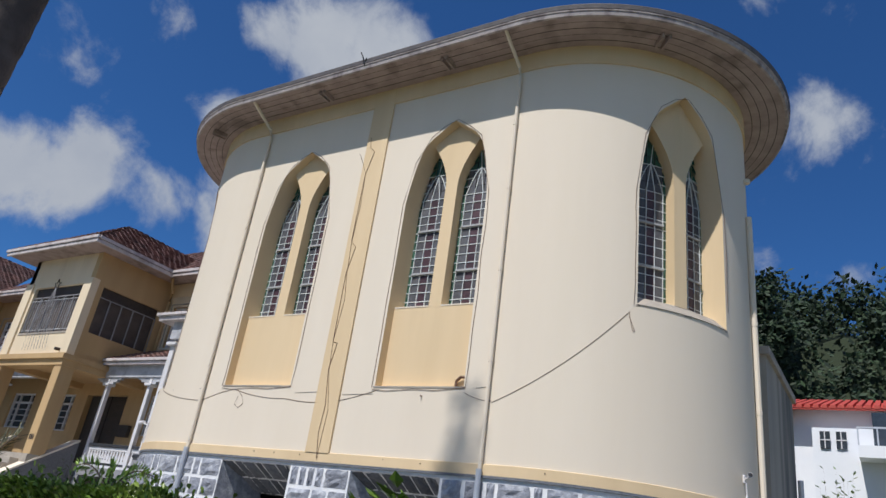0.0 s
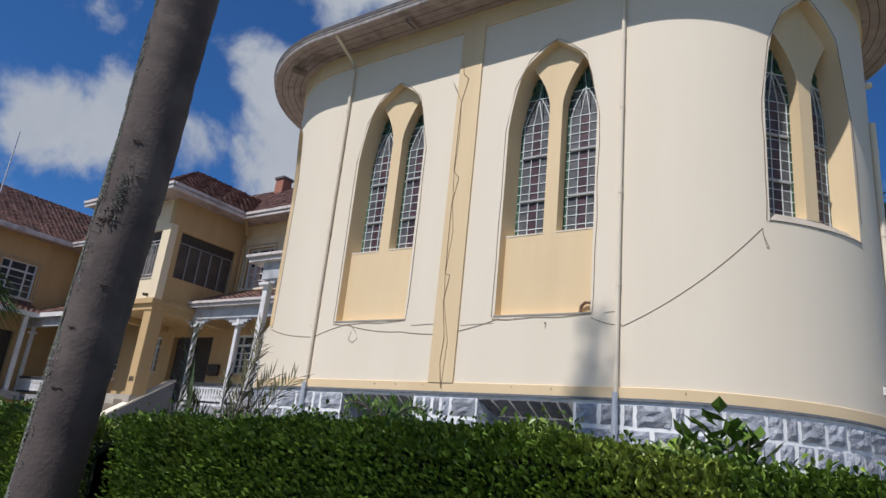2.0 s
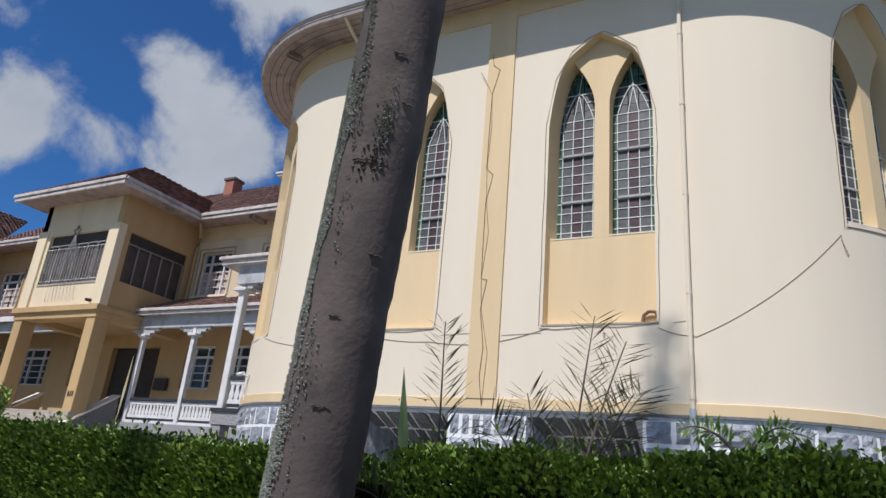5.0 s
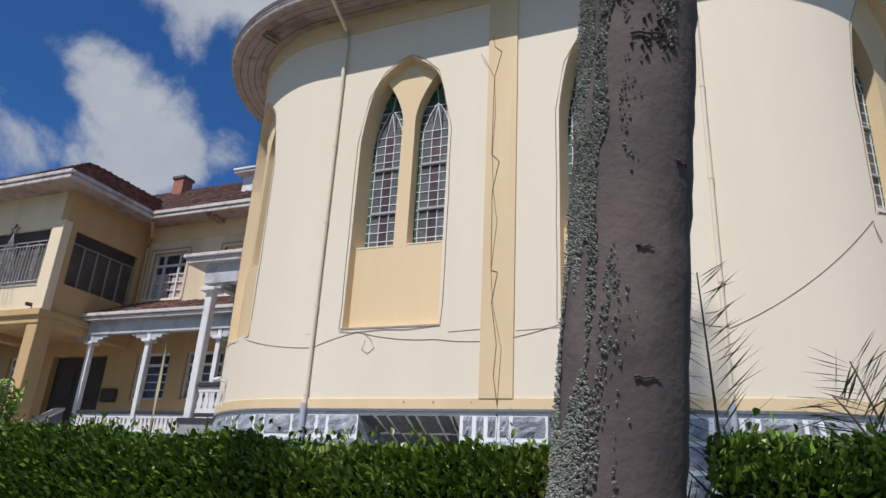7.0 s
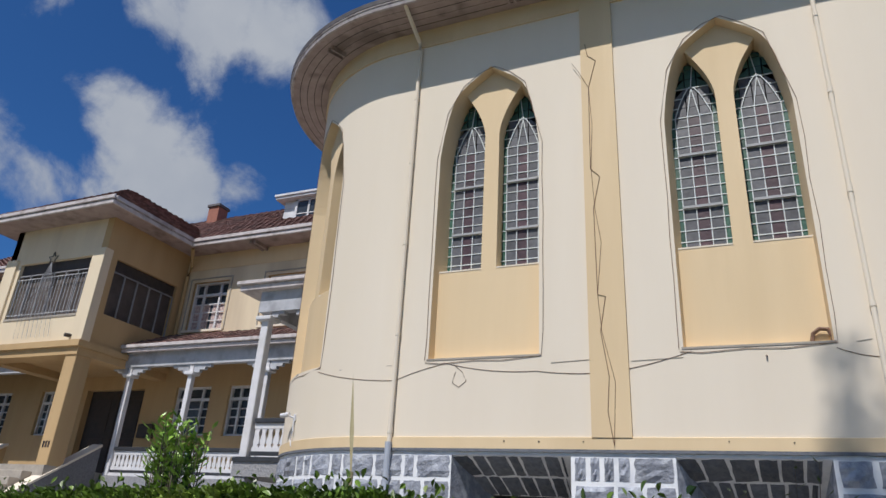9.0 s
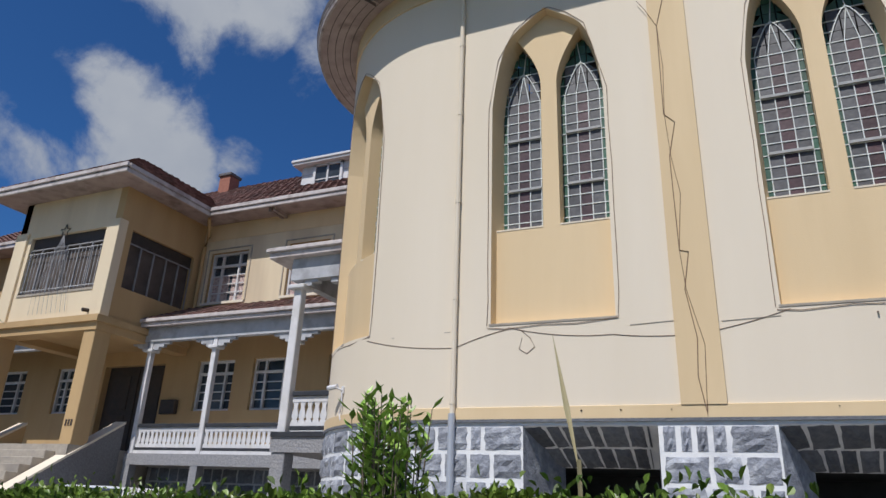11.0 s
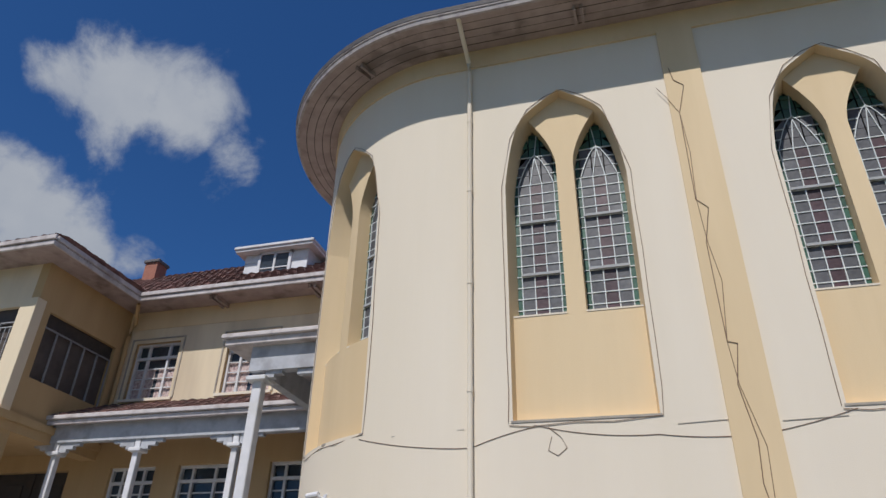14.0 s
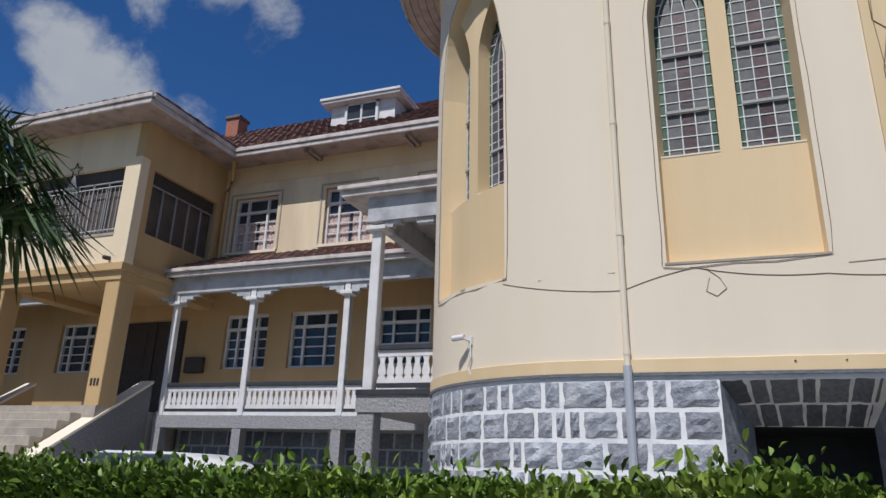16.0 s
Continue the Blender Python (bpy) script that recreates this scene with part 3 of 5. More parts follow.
    pts += [(uc + (u - uc) * 1.05, z + 0.035 + rng.uniform(-.01, .015)) for u, z in arch[2:-2:4]] + [(ub + 0.05 + rng.uniform(-.015, .015), z) for z in np.linspace(7.1, foot + 0.3, 6)]
    if panel:
        pts += [(ub + 0.03, foot - 0.02), (uc + 0.3, foot - 0.06), (uc - 0.1, foot - 0.045), (ua + 0.2, foot - 0.075), (ua - 0.04, foot - 0.05)]
    tube(cb, [W(u, -0.008, z) for u, z in pts], 0.0042, 5)
    part("cable", cb, "cable", win, "brown cable clipped round the arch")
    return win


for w in WINS:
    chapel_window(*w)

# plinth
OPEN = [(-9.72, -8.17), (-6.97, -5.41)]
Z_OP = 2.655
pl_holes = [(a, b, (lambda u: 0.3), (lambda u: Z_OP)) for a, b in OPEN]
bm = bmesh.new()
shell(bm, U0, U1, 0.3, Z_PL, 0.0, pl_holes, 0.2)
plinth = part("plinth", bm, "mortar", chapel, "grey ashlar plinth with broad white painted joints")
for a, b in OPEN:
    bm = bmesh.new()
    ia, ib, zi, dd = a + 0.30, b - 0.12, 2.24, 0.75
    quad(bm, W(a, 0, Z_OP), W(b, 0, Z_OP), W(ib, dd, zi), W(ia, dd, zi))
    part("splay", bm, "mortar", chapel, "splayed stone head of a cellar opening")
    bm = bmesh.new()
    quad(bm, W(a, 0, 0.3), W(a, 0, Z_OP), W(ia, dd, zi), W(ia, dd, 0.3))
    quad(bm, W(b, 0, 0.3), W(b, 0, Z_OP), W(ib, dd, zi), W(ib, dd, 0.3))
    part("splay_cheek", bm, "stone", chapel, "splayed stone reveal of a cellar opening")
    # black lining: the cellar's darkness is put into the colour
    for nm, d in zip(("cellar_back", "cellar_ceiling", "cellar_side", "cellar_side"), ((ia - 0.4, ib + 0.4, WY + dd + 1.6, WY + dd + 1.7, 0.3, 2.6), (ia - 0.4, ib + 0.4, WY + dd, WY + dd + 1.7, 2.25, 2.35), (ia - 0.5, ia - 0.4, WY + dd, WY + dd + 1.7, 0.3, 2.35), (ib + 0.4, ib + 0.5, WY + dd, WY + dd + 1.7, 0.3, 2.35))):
        part(nm, boxes(d), "black", chapel, "cellar lining coloured black for the darkness inside")

# drain pipes
def drain(u, z_hi, swan, rp):
    b = bmesh.new()
    pts = [W(u, -0.045, 0.35), W(u, -0.045, z_hi)]
    if swan:
        pts += [W(u, -0.10, z_hi + 0.15), W(u, -0.5, Z_SOF - 0.1), W(u, -0.7, Z_SOF + 0.02)]
    tube(b, pts, rp, 10)
    pipe = part("drain_pipe", b, "cream", chapel, "cream painted drain pipe", True)
    for z in (2.95, 4.3, 5.7, 7.1, 8.3):
        b = bmesh.new()
        tube(b, [W(u, -0.045, z - 0.035), W(u, -0.045, z + 0.035)], rp + 0.006, 10)
        part("collar", b, "cream", pipe)
    b = bmesh.new()
    tube(b, [W(u, -0.06, 0.35), W(u, -0.06, 2.80)], rp + 0.012, 10)
    part("boot", b, "metal", pipe, "grey metal foot of the pipe", True)


drain(-10.62, 9.25, True, 0.034)
drain(-4.79, 9.25, True, 0.030)
drain(-0.15, 7.6, False, 0.05)

# surface cables
def cable(pts, r=0.0038, d=-0.004):
    b = bmesh.new()
    tube(b, [W(u, d, z) for u, z in pts], r, 5)
    part("wall_cable", b, "cable", chapel, "slack brown cable")


def sag(a, b, drop, n=9):
    return [(a[0] + (b[0] - a[0]) * i / n, a[1] + (b[1] - a[1]) * i / n - drop * 4 * (i / n) * (1 - i / n)) for i in range(n + 1)]


cable(sag((-4.74, 3.70), (-2.9, 5.12), 0.17, 14))
cable(sag((-2.9, 5.12), (-2.82, 4.85), 0.1) + [(-2.9, 5.05)])
cable(sag((-6.7, 3.87), (-7.6, 3.66), 0.02) + sag((-7.6, 3.66), (-8.6, 3.70), 0.03) + sag((-8.6, 3.70), (-9.9, 3.86), 0.05))
cable(sag((-5.2, 3.84), (-4.74, 3.72), 0.03))
cable(sag((-9.9, 3.84), (-10.62, 3.64), -0.02) + sag((-10.62, 3.64), (-12.1, 3.86), 0.06))
cable([(-9.75, 3.83), (-9.62, 3.72), (-9.56, 3.60), (-9.66, 3.52), (-9.76, 3.58), (-9.72, 3.72)])
cable([(-7.832, 8.649), (-7.797, 8.424), (-7.682, 8.313), (-7.798, 7.854), (-7.809, 6.497), (-7.686, 6.361), (-7.786, 5.889), (-7.773, 4.652), (-7.675, 4.622), (-7.753, 4.17), (-7.668, 3.592), (-7.7, 3.171), (-7.64, 2.779)], r=0.005, d=-0.042)
cable([(-8.029, 8.333), (-7.93, 8.153), (-7.798, 7.854), (-7.766, 7.205), (-7.801, 6.496), (-7.77, 5.887), (-7.701, 5.381), (-7.773, 4.652), (-7.738, 4.169), (-7.597, 3.52), (-7.64, 2.779)], r=0.004, d=-0.040)
# bent bar that stands in for the broken corner at the foot of a blind panel
bm = bmesh.new()
tube(bm, [W(-5.42, 0.12, 3.95), W(-5.40, 0.11, 4.04), W(-5.33, 0.10, 4.09), W(-5.25, 0.10, 4.08), W(-5.21, 0.10, 4.0), W(-5.21, 0.10, 3.94)], 0.024, 6)
part("broken_corner", bm, "cable", chapel, "bent brown bar standing in for the panel's broken corner")

# small iron anchors and old fixings on the plaster
rng = random.Random(8)
for u, z in [(-9.0, 2.83), (-8.55, 2.83), (-8.0, 2.83), (-6.4, 2.84), (-5.75, 2.83), (-3.9, 2.83), (-5.9, 3.78)]:
    bm = bmesh.new()
    tube(bm, [W(u, 0.01, z), W(u + rng.uniform(-.01, .01), -0.035, z - 0.01)], rng.uniform(0.006, 0.010), 6)
    part("anchor", bm, "scar" if z < 2.9 else "cable", chapel)
# faint strip of old conduit above the slack cable
for a, b, z in ((-8.4, -7.9, 3.80), (-7.4, -6.8, 3.78), (-11.6, -10.7, 3.83), (-5.0, -4.85, 3.90)):
    bm = bmesh.new()
    strip(bm, [(a, z), (b, z + 0.02)], 0.008, -0.006, 0.002)
    part("conduit", bm, "concrete", chapel)

# security cameras
def cctv(u):
    t = empty("security_camera", "small white security camera on the chapel wall", "camera", "cameras")
    part("mount", boxes((-0.03, 0.03, 0, 0.03, -0.05, 0.06), bev=0.006), "white", t)
    b = bmesh.new()
    tube(b, [(0, 0.02, 0), (-0.03, 0.10, 0.03)], 0.014, 8)
    part("arm", b, "white", t)
    b = bmesh.new()
    tube(b, [(-0.02, 0.10, 0.05), (-0.17, 0.17, 0.035)], 0.036, 10)
    part("housing", b, "white", t, "white bullet housing", True)
    b = bmesh.new()
    tube(b, [(-0.165, 0.168, 0.036), (-0.176, 0.173, 0.0345)], 0.03, 10)
    part("lens", b, "black", t)
    b = bmesh.new()
    tube(b, [(0.01, 0.03, -0.04), (0.03, 0.03, -0.2), (-0.02, 0.03, -0.32), (0.015, 0.02, -0.42)], 0.012, 5)
    part("lead", b, "white", t)
    t.matrix_basis = stand(u, 0, 3.22)


cctv(-12.65)
cctv(-0.9)


# ---- the long house behind ----
HY = 14.99                # main front
HX0, HX1 = -33.3, -13.0   # main front's ends
WX0, WX1, WFY = -25.5, -21.61, 12.05   # middle wing
ZG, ZF, ZE = 2.75, 5.75, 9.27     # verandah floor, upper floor, eaves
house = empty("house", "two-storey yellow house with verandah, white railings and tiled roofs", "house")


def wall_with_holes(name, mat, x0, x1, z0, z1, openings, place, thick=0.3, label=""):
    """A wall in its own plane (x along, z up) with rectangular openings (xa, xb, za, zb); place(x, depth, z) gives the point."""
    b = bmesh.new()
    gx = sorted({x0, x1} | {v for o in openings for v in o[:2]})
    gz = sorted({z0, z1} | {v for o in openings for v in o[2:]})
    for xa, xb in zip(gx, gx[1:]):
        for za, zb in zip(gz, gz[1:]):
            m, n = (xa + xb) / 2, (za + zb) / 2
            if any(o[0] < m < o[1] and o[2] < n < o[3] for o in openings):
                continue
            for d in (0, thick):
                quad(b, place(xa, d, za), place(xb, d, za), place(xb, d, zb), place(xa, d, zb))
    for xa, xb, za, zb in list(openings) + [(x0, x1, z0, z1)]:
        quad(b, place(xa, 0, za), place(xb, 0, za), place(xb, thick, za), place(xa, thick, za))
        quad(b, place(xa, 0, zb), place(xb, 0, zb), place(xb, thick, zb), place(xa, thick, zb))
        quad(b, place(xa, 0, za), place(xa, 0, zb), place(xa, thick, zb), place(xa, thick, za))
        quad(b, place(xb, 0, za), place(xb, 0, zb), place(xb, thick, zb), place(xb, thick, za))
    return part(name, b, mat, house, label)


def front(y):
    return lambda x, d, z: Vector((x, y + d, z))


def side(x0):
    return lambda y, d, z: Vector((x0 - d, y, z))


def pbox(b, place, a0, a1, d0, d1, z0, z1):
    v = [b.verts.new(place(a, d, z)) for a in (a0, a1) for d in (d0, d1) for z in (z0, z1)]
    for f in ((0, 1, 3, 2), (4, 6, 7, 5), (0, 4, 5, 1), (2, 3, 7, 6), (0, 2, 6, 4), (1, 5, 7, 3)):
        b.faces.new([v[i] for i in f])


def casement(place, a0, a1, z0, z1, depth, kind="lace", sill=True):
    """A white casement with three lights and a row of top lights."""
    win = new("window")
    win.parent = house
    win["label"] = "white casement with lace curtains" if kind == "lace" else "white barred casement with dark shutters"
    b = bmesh.new()
    fw = 0.06
    for p, q in ((a0, a0 + fw), (a1 - fw, a1)):
        pbox(b, place, p, q, depth - 0.05, depth + 0.03, z0, z1)
    for p, q in ((z0, z0 + fw), (z1 - fw, z1)):
        pbox(b, place, a0 + fw, a1 - fw, depth - 0.05, depth + 0.03, p, q)
    zt = z0 + (z1 - z0) * 0.74
    pbox(b, place, a0 + fw, a1 - fw, depth - 0.045, depth + 0.02, zt - 0.035, zt + 0.035)
    w = (a1 - a0 - 2 * fw) / 4
    for e in (a0 + fw + w, a1 - fw - w):
        pbox(b, place, e - 0.03, e + 0.03, depth - 0.045, depth + 0.02, z0 + fw, zt - 0.035)
        pbox(b, place, e - 0.03, e + 0.03, depth - 0.045, depth + 0.02, zt + 0.035, z1 - fw)
    part("window_frame", b, "white", win)
    b = bmesh.new()
    for k in (1, 2, 3):
        z = z0 + fw + (zt - 0.035 - z0 - fw) * k / 4
        pbox(b, place, a0 + fw, a1 - fw, depth - 0.03, depth, z - 0.013, z + 0.013)
    part("glazing_bar", b, "white", win)
    e = [a0 + fw, a0 + fw + w, a1 - fw - w, a1 - fw]
    for i in range(3):
        for (p, q) in ((z0 + fw, zt - 0.035), (zt + 0.035, z1 - fw)):
            b = bmesh.new()
            pbox(b, place, e[i], e[i + 1], depth + 0.03, depth + 0.034, p, q)
            part("pane", b, "glassdark", win)
    if kind == "lace":
        b = bmesh.new()
        n = 36
        pts = [a0 + fw + (a1 - a0 - 2 * fw) * i / n for i in range(n + 1)]
        for i in range(n):
            if abs(i - n / 2) < 1.2:
                continue
            da, db = depth + 0.022 + 0.006 * math.sin(i * 1.9), depth + 0.022 + 0.006 * math.sin((i + 1) * 1.9)
            zc = z0 + (zt - z0) * 0.74
            quad(b, place(pts[i], da, z0 + fw), place(pts[i + 1], db, z0 + fw), place(pts[i + 1], db, zc), place(pts[i], da, zc))
        part("curtain", b, "curtain", win, "patterned lace half curtain")
    else:
        for p, q in ((e[0] + 0.02, e[1] - 0.02), (e[2] + 0.02, e[3] - 0.02)):
            b = bmesh.new()
            pbox(b, place, p, q, depth + 0.036, depth + 0.05, z0 + fw, zt)
            part("shutter", b, "black", win)
    if sill:
        b = bmesh.new()
        pbox(b, place, a0 - 0.10, a1 + 0.10, -0.07, depth, z0 - 0.07, z0)
        part("window_sill", b, "cream", win)
        b = bmesh.new()
        for p, q in ((a0 - 0.13, a0 - 0.095), (a1 + 0.095, a1 + 0.13)):
            pbox(b, place, p, q, -0.035, 0.01, z0 - 0.02, z1 + 0.12)
        pbox(b, place, a0 - 0.095, a1 + 0.095, -0.035, 0.01, z1 + 0.085, z1 + 0.12)
        part("architrave", b, "concrete", win, "thin stained moulding round the window")
    return win


F = front(HY)
UP = [(-21.25, -19.92), (-18.52, -17.2), (-15.9, -14.6), (-28.6, -27.3), (-32.6, -31.1)]
LO = [(-21.08, -19.82), (-19.2, -17.9), (-16.85, -15.55), (-26.6, -25.35), (-29.6, -28.0), (-32.3, -31.0)]
DOOR = (-24.6, -22.27, ZG, 5.22)
ops = [(a, b, 6.88, 8.37) for a, b in UP] + [(a, b, 3.90, 5.24) for a, b in LO] + [DOOR]
wall_with_holes("wall", "yellow", HX0, HX1, 0.3, 9.4, ops, F)
for a, b in UP:
    casement(F, a, b, 6.88, 8.37, 0.14)
for a, b in LO:
    casement(F, a, b, 3.90, 5.24, 0.14, "dark", False)
# cream field between the upper windows, ochre frieze
gx = sorted({-21.6, HX1} | {v for a, b in UP[:3] for v in (a, b)})
for a, b in zip(gx, gx[1:]):
    m = (a + b) / 2
    low = 8.37 if any(p < m < q for p, q in UP[:3]) else 6.5
    part("painted_field", boxes((a, b, HY - 0.012, HY + 0.02, low, 8.75)), "housecream", house, "cream painted field of the upper wall")
# main door
bm = boxes((DOOR[0], DOOR[1], HY + 0.2, HY + 0.26, ZG, DOOR[3]))
door = part("door", bm, "wood", house, "tall dark wooden double door")
part("door_stile", boxes((-23.46, -23.40, HY + 0.17, HY + 0.2, ZG, DOOR[3])), "wood", door)
for x in (-24.3, -23.1):
    part("door_panel", boxes((x, x + 0.6, HY + 0.175, HY + 0.2, ZG + 0.3, ZG + 1.1), bev=0.01), "wood", door)
    part("door_panel", boxes((x, x + 0.6, HY + 0.175, HY + 0.2, ZG + 1.25, ZG + 2.2), bev=0.01), "wood", door)
bm = boxes((-22.08, -21.55, HY - 0.14, HY, 3.82, 4.2), bev=0.01)
tagged(link("notice_box", bm, "wood"), "dark wooden notice box on the verandah wall", "notice box")

# middle wing
WF, WS = front(WFY), side(WX1)
fw_ops = [(-24.95, -22.1, 6.55, 8.18)]
wall_with_holes("wing_wall", "housecream", WX0, WX1 - 0.25, 5.78, 9.35, fw_ops, WF, 0.25, "cream wing front over the porch")
sw_ops = [(12.45, 14.68, 6.62, 8.18)]
wall_with_holes("wing_side", "yellow", WFY, HY, 5.78, 9.35, sw_ops, WS, 0.25, "ochre yellow wing flank")
wall_with_holes("wing_side", "yellow", WFY, HY, 5.78, 9.35, [], side(WX0 + 0.25), 0.25)
for x0, x1 in ((WX0 - 0.03, WX0 + 0.42), (WX1 - 0.42, WX1 + 0.03)):
    part("corner_pilaster", boxes((x0, x1, WFY - 0.07, WFY + 0.2, 5.78, 8.34), bev=0.01), "housecream", house)
    part("porch_pillar", boxes((x0 + 0.02, x1 - 0.03, WFY - 0.05, WFY + 0.42, 2.2, 5.45), bev=0.015), "yellow", house, "square yellow porch pillar")
for nm, d in zip(("porch_slab", "porch_beam", "porch_beam", "porch_beam"), ((WX0 - 0.1, WX1 + 0.1, WFY - 0.16, HY, 5.62, 5.78), (WX0 - 0.04, WX1 + 0.04, WFY - 0.08, WFY + 0.4, 5.42, 5.62), (WX1 - 0.4, WX1 + 0.04, WFY + 0.4, HY, 5.42, 5.62), (WX0 - 0.04, WX0 + 0.4, WFY + 0.4, HY, 5.42, 5.62))):
    part(nm, boxes(d), "yellow", house, "yellow floor band over the porch")
# glazed and screened loggia openings
def loggia(place, a0, a1, z0, z1, rails, grille):
    win = new("loggia_window")
    win.parent = house
    win["label"] = "screened loggia opening with thin pale bars"
    b = bmesh.new()
    pbox(b, place, a0, a1, 0.17, 0.18, z0, z1)
    part("insect_screen", b, "mesh", win)
    b = bmesh.new()
    pbox(b, place, a0, a1, 0.06, 0.10, z1 - 0.36, z1 - 0.33)
    n = rails
    for i in range(n + 1):
        x = a0 + (a1 - a0) * i / n
        pbox(b, place, max(a0, x - 0.015), min(a1, x + 0.015), 0.06, 0.10, z0, z1 - 0.33)
    part("screen_frame", b, "rough", win)
    if grille:
        for i in range(21):
            x = a0 + 0.1 + (a1 - a0 - 0.2) * i / 20
            b = bmesh.new()
            tube(b, [place(x, 0.03, z0 + 0.05), place(x, 0.03, z0 + 1.15)], 0.008, 5)
            part("baluster", b, "greyedwhite", win)
        b = bmesh.new()
        for z in (z0 + 0.10, z0 + 1.15):
            tube(b, [place(a0, 0.03, z), place(a1, 0.03, z)], 0.012, 5)
        part("grille_rail", b, "white", win)
        b = bmesh.new()
        pbox(b, place, a0, a1, -0.02, 0.25, z0 - 0.06, z0)
        part("ledge", b, "concrete", win)
    # scalloped dark valance
    b = bmesh.new()
    n = 16
    for i in range(n):
        x = a0 + (a1 - a0) * i / n
        pbox(b, place, x, x + (a1 - a0) / n, 0.10, 0.115, z1 - 0.28 - 0.05 * (i % 2), z1)
        part("valance_flap", b, "wood", win)
        b = bmesh.new()
    b.free()


loggia(WF, -24.95, -22.1, 6.55, 8.18, 6, True)
loggia(WS, 12.45, 14.68, 6.62, 8.18, 5, False)
# star ornament
bm = bmesh.new()
cx, cz = -23.6, 8.22
st = [(cx + 0.2 * (1 if i % 2 == 0 else 0.42) * math.sin(i * math.pi / 5), cz + 0.2 * (1 if i % 2 == 0 else 0.42) * math.cos(i * math.pi / 5)) for i in range(11)]
tube(bm, [(x, WFY - 0.05, z) for x, z in st], 0.014, 5)
part("star_lamp_frame", bm, "wood", house, "bare star-shaped wire ornament")
# garland wires hung from the star over the ledge
for i in range(9):
    b = bmesh.new()
    tube(b, [(cx, WFY - 0.06, cz - 0.1), (cx + 0.09 * (i - 4), WFY - 0.09, 7.2), (cx + 0.16 * (i - 4), WFY - 0.08, 6.5), (cx + 0.17 * (i - 4) + 0.05, WFY - 0.06, 5.95)], 0.006, 5)
    part("garland_wire", b, "rough", house, "thin dull garland wire")
# drain spout
bm = bmesh.new()
tube(bm, [(-22.0, WFY - 0.02, 5.92), (-22.02, WFY - 0.22, 5.90)], 0.05, 8)
part("spout", bm, "wood", house)


# roofs
def tiled(name, corners, label=""):
    """A roof slope of overlapping clay tiles: eave-left, eave-right, ridge-right, ridge-left."""
    el, er, rr, rl = [Vector(p) for p in corners]
    n = (er - el).cross(rl - el).normalized()
    if n.z < 0:
        n = -n
    b = bmesh.new()
    quad(b, el, er, rr, rl)
    rows = max(3, int((rl - el).length / 0.24))
    for j in range(rows):
        a, c = el.lerp(rl, j / rows), er.lerp(rr, j / rows)
        a2, c2 = el.lerp(rl, min(1, (j + 1.15) / rows)), er.lerp(rr, min(1, (j + 1.15) / rows))
        cols = max(1, int((c - a).length / 0.24))
        for i in range(cols):
            s = (i + (0.5 if j % 2 else 0)) / cols
            e = min(1.0, s + 0.93 / cols)
            if s >= 1:
                continue
            lo = n * (0.055 + 0.008 * ((i * 7 + j * 3) % 3))
            hi = n * 0.012
            p = [a.lerp(c, s) + lo, a.lerp(c, e) + lo, a2.lerp(c2, e) + hi, a2.lerp(c2, s) + hi]
            m0, m1 = (p[0] + p[1]) / 2 + n * 0.03, (p[2] + p[3]) / 2 + n * 0.025
            vs = [b.verts.new(q) for q in (*p, m0, m1, p[0] - lo, p[1] - lo)]
            b.faces.new((vs[0], vs[4], vs[5], vs[3])), b.faces.new((vs[4], vs[1], vs[2], vs[5])), b.faces.new((vs[6], vs[7], vs[1], vs[4], vs[0]))
    ob = part(name, b, "tile", house, label)
    ob["kind"] = "stuff"
    return ob


def eaves(x0, x1, y0, y1, z, gut):
    """Flat boarded soffit box with a white gutter board along given edges."""
    part("soffit", boxes((x0, x1, y0, y1, z - 0.02, z + 0.03)), "soffit", house, "pinkish boarded soffit")
    for g in gut:
        part("gutter", boxes(g, bev=0.012), "trim", house, "weathered pale gutter board")


OVH = 0.72
ze = ZE
# main roof
yl = HY - OVH
tiled("roof_tiles", [(-20.9, yl, ze + 0.15), (HX1, yl, ze + 0.15), (HX1, 19.2, 12.9), (-20.9, 19.2, 12.9)], "dark weathered clay tiles")
tiled("roof_tiles", [(HX0, yl, ze + 0.15), (WX0 - 0.6, yl, ze + 0.15), (WX0 - 0.6, 19.2, 12.9), (HX0, 19.2, 12.9)], "dark weathered clay tiles")
tiled("roof_tiles", [(-26.2, yl + 1.0, ze + 0.75), (-20.8, yl + 1.0, ze + 0.75), (-20.8, 19.2, 12.9), (-26.2, 19.2, 12.9)], "dark weathered clay tiles")
part("roof_back", boxes((HX0, HX1, 19.2, 24.0, 9.0, 12.85)), "tile", house)
eaves(WX1 + 0.7, HX1, yl, HY + 0.05, ze, [(WX1 + 0.68, HX1, yl - 0.05, yl, ze - 0.06, ze + 0.05), (WX1 + 0.68, HX1, yl - 0.09, yl - 0.02, ze + 0.06, ze + 0.17)])
eaves(HX0, WX0 - 0.7, yl, HY + 0.05, ze, [(HX0 + 0.7, WX0 - 0.68, yl - 0.05, yl, ze - 0.06, ze + 0.05), (HX0 + 0.7, WX0 - 0.68, yl - 0.09, yl - 0.02, ze + 0.06, ze + 0.17)])
for x in (-18.9, -16.2):
    part("bracket", boxes((x, x + 0.07, yl + 0.1, HY, ze - 0.13, ze - 0.02), (x + 0.14, x + 0.21, yl + 0.1, HY, ze - 0.13, ze - 0.02)), "soffit", house)
part("frieze", boxes((WX1 + 0.005, HX1, HY - 0.03, HY + 0.02, 8.75, 9.25)), "ochre", house, "ochre frieze")
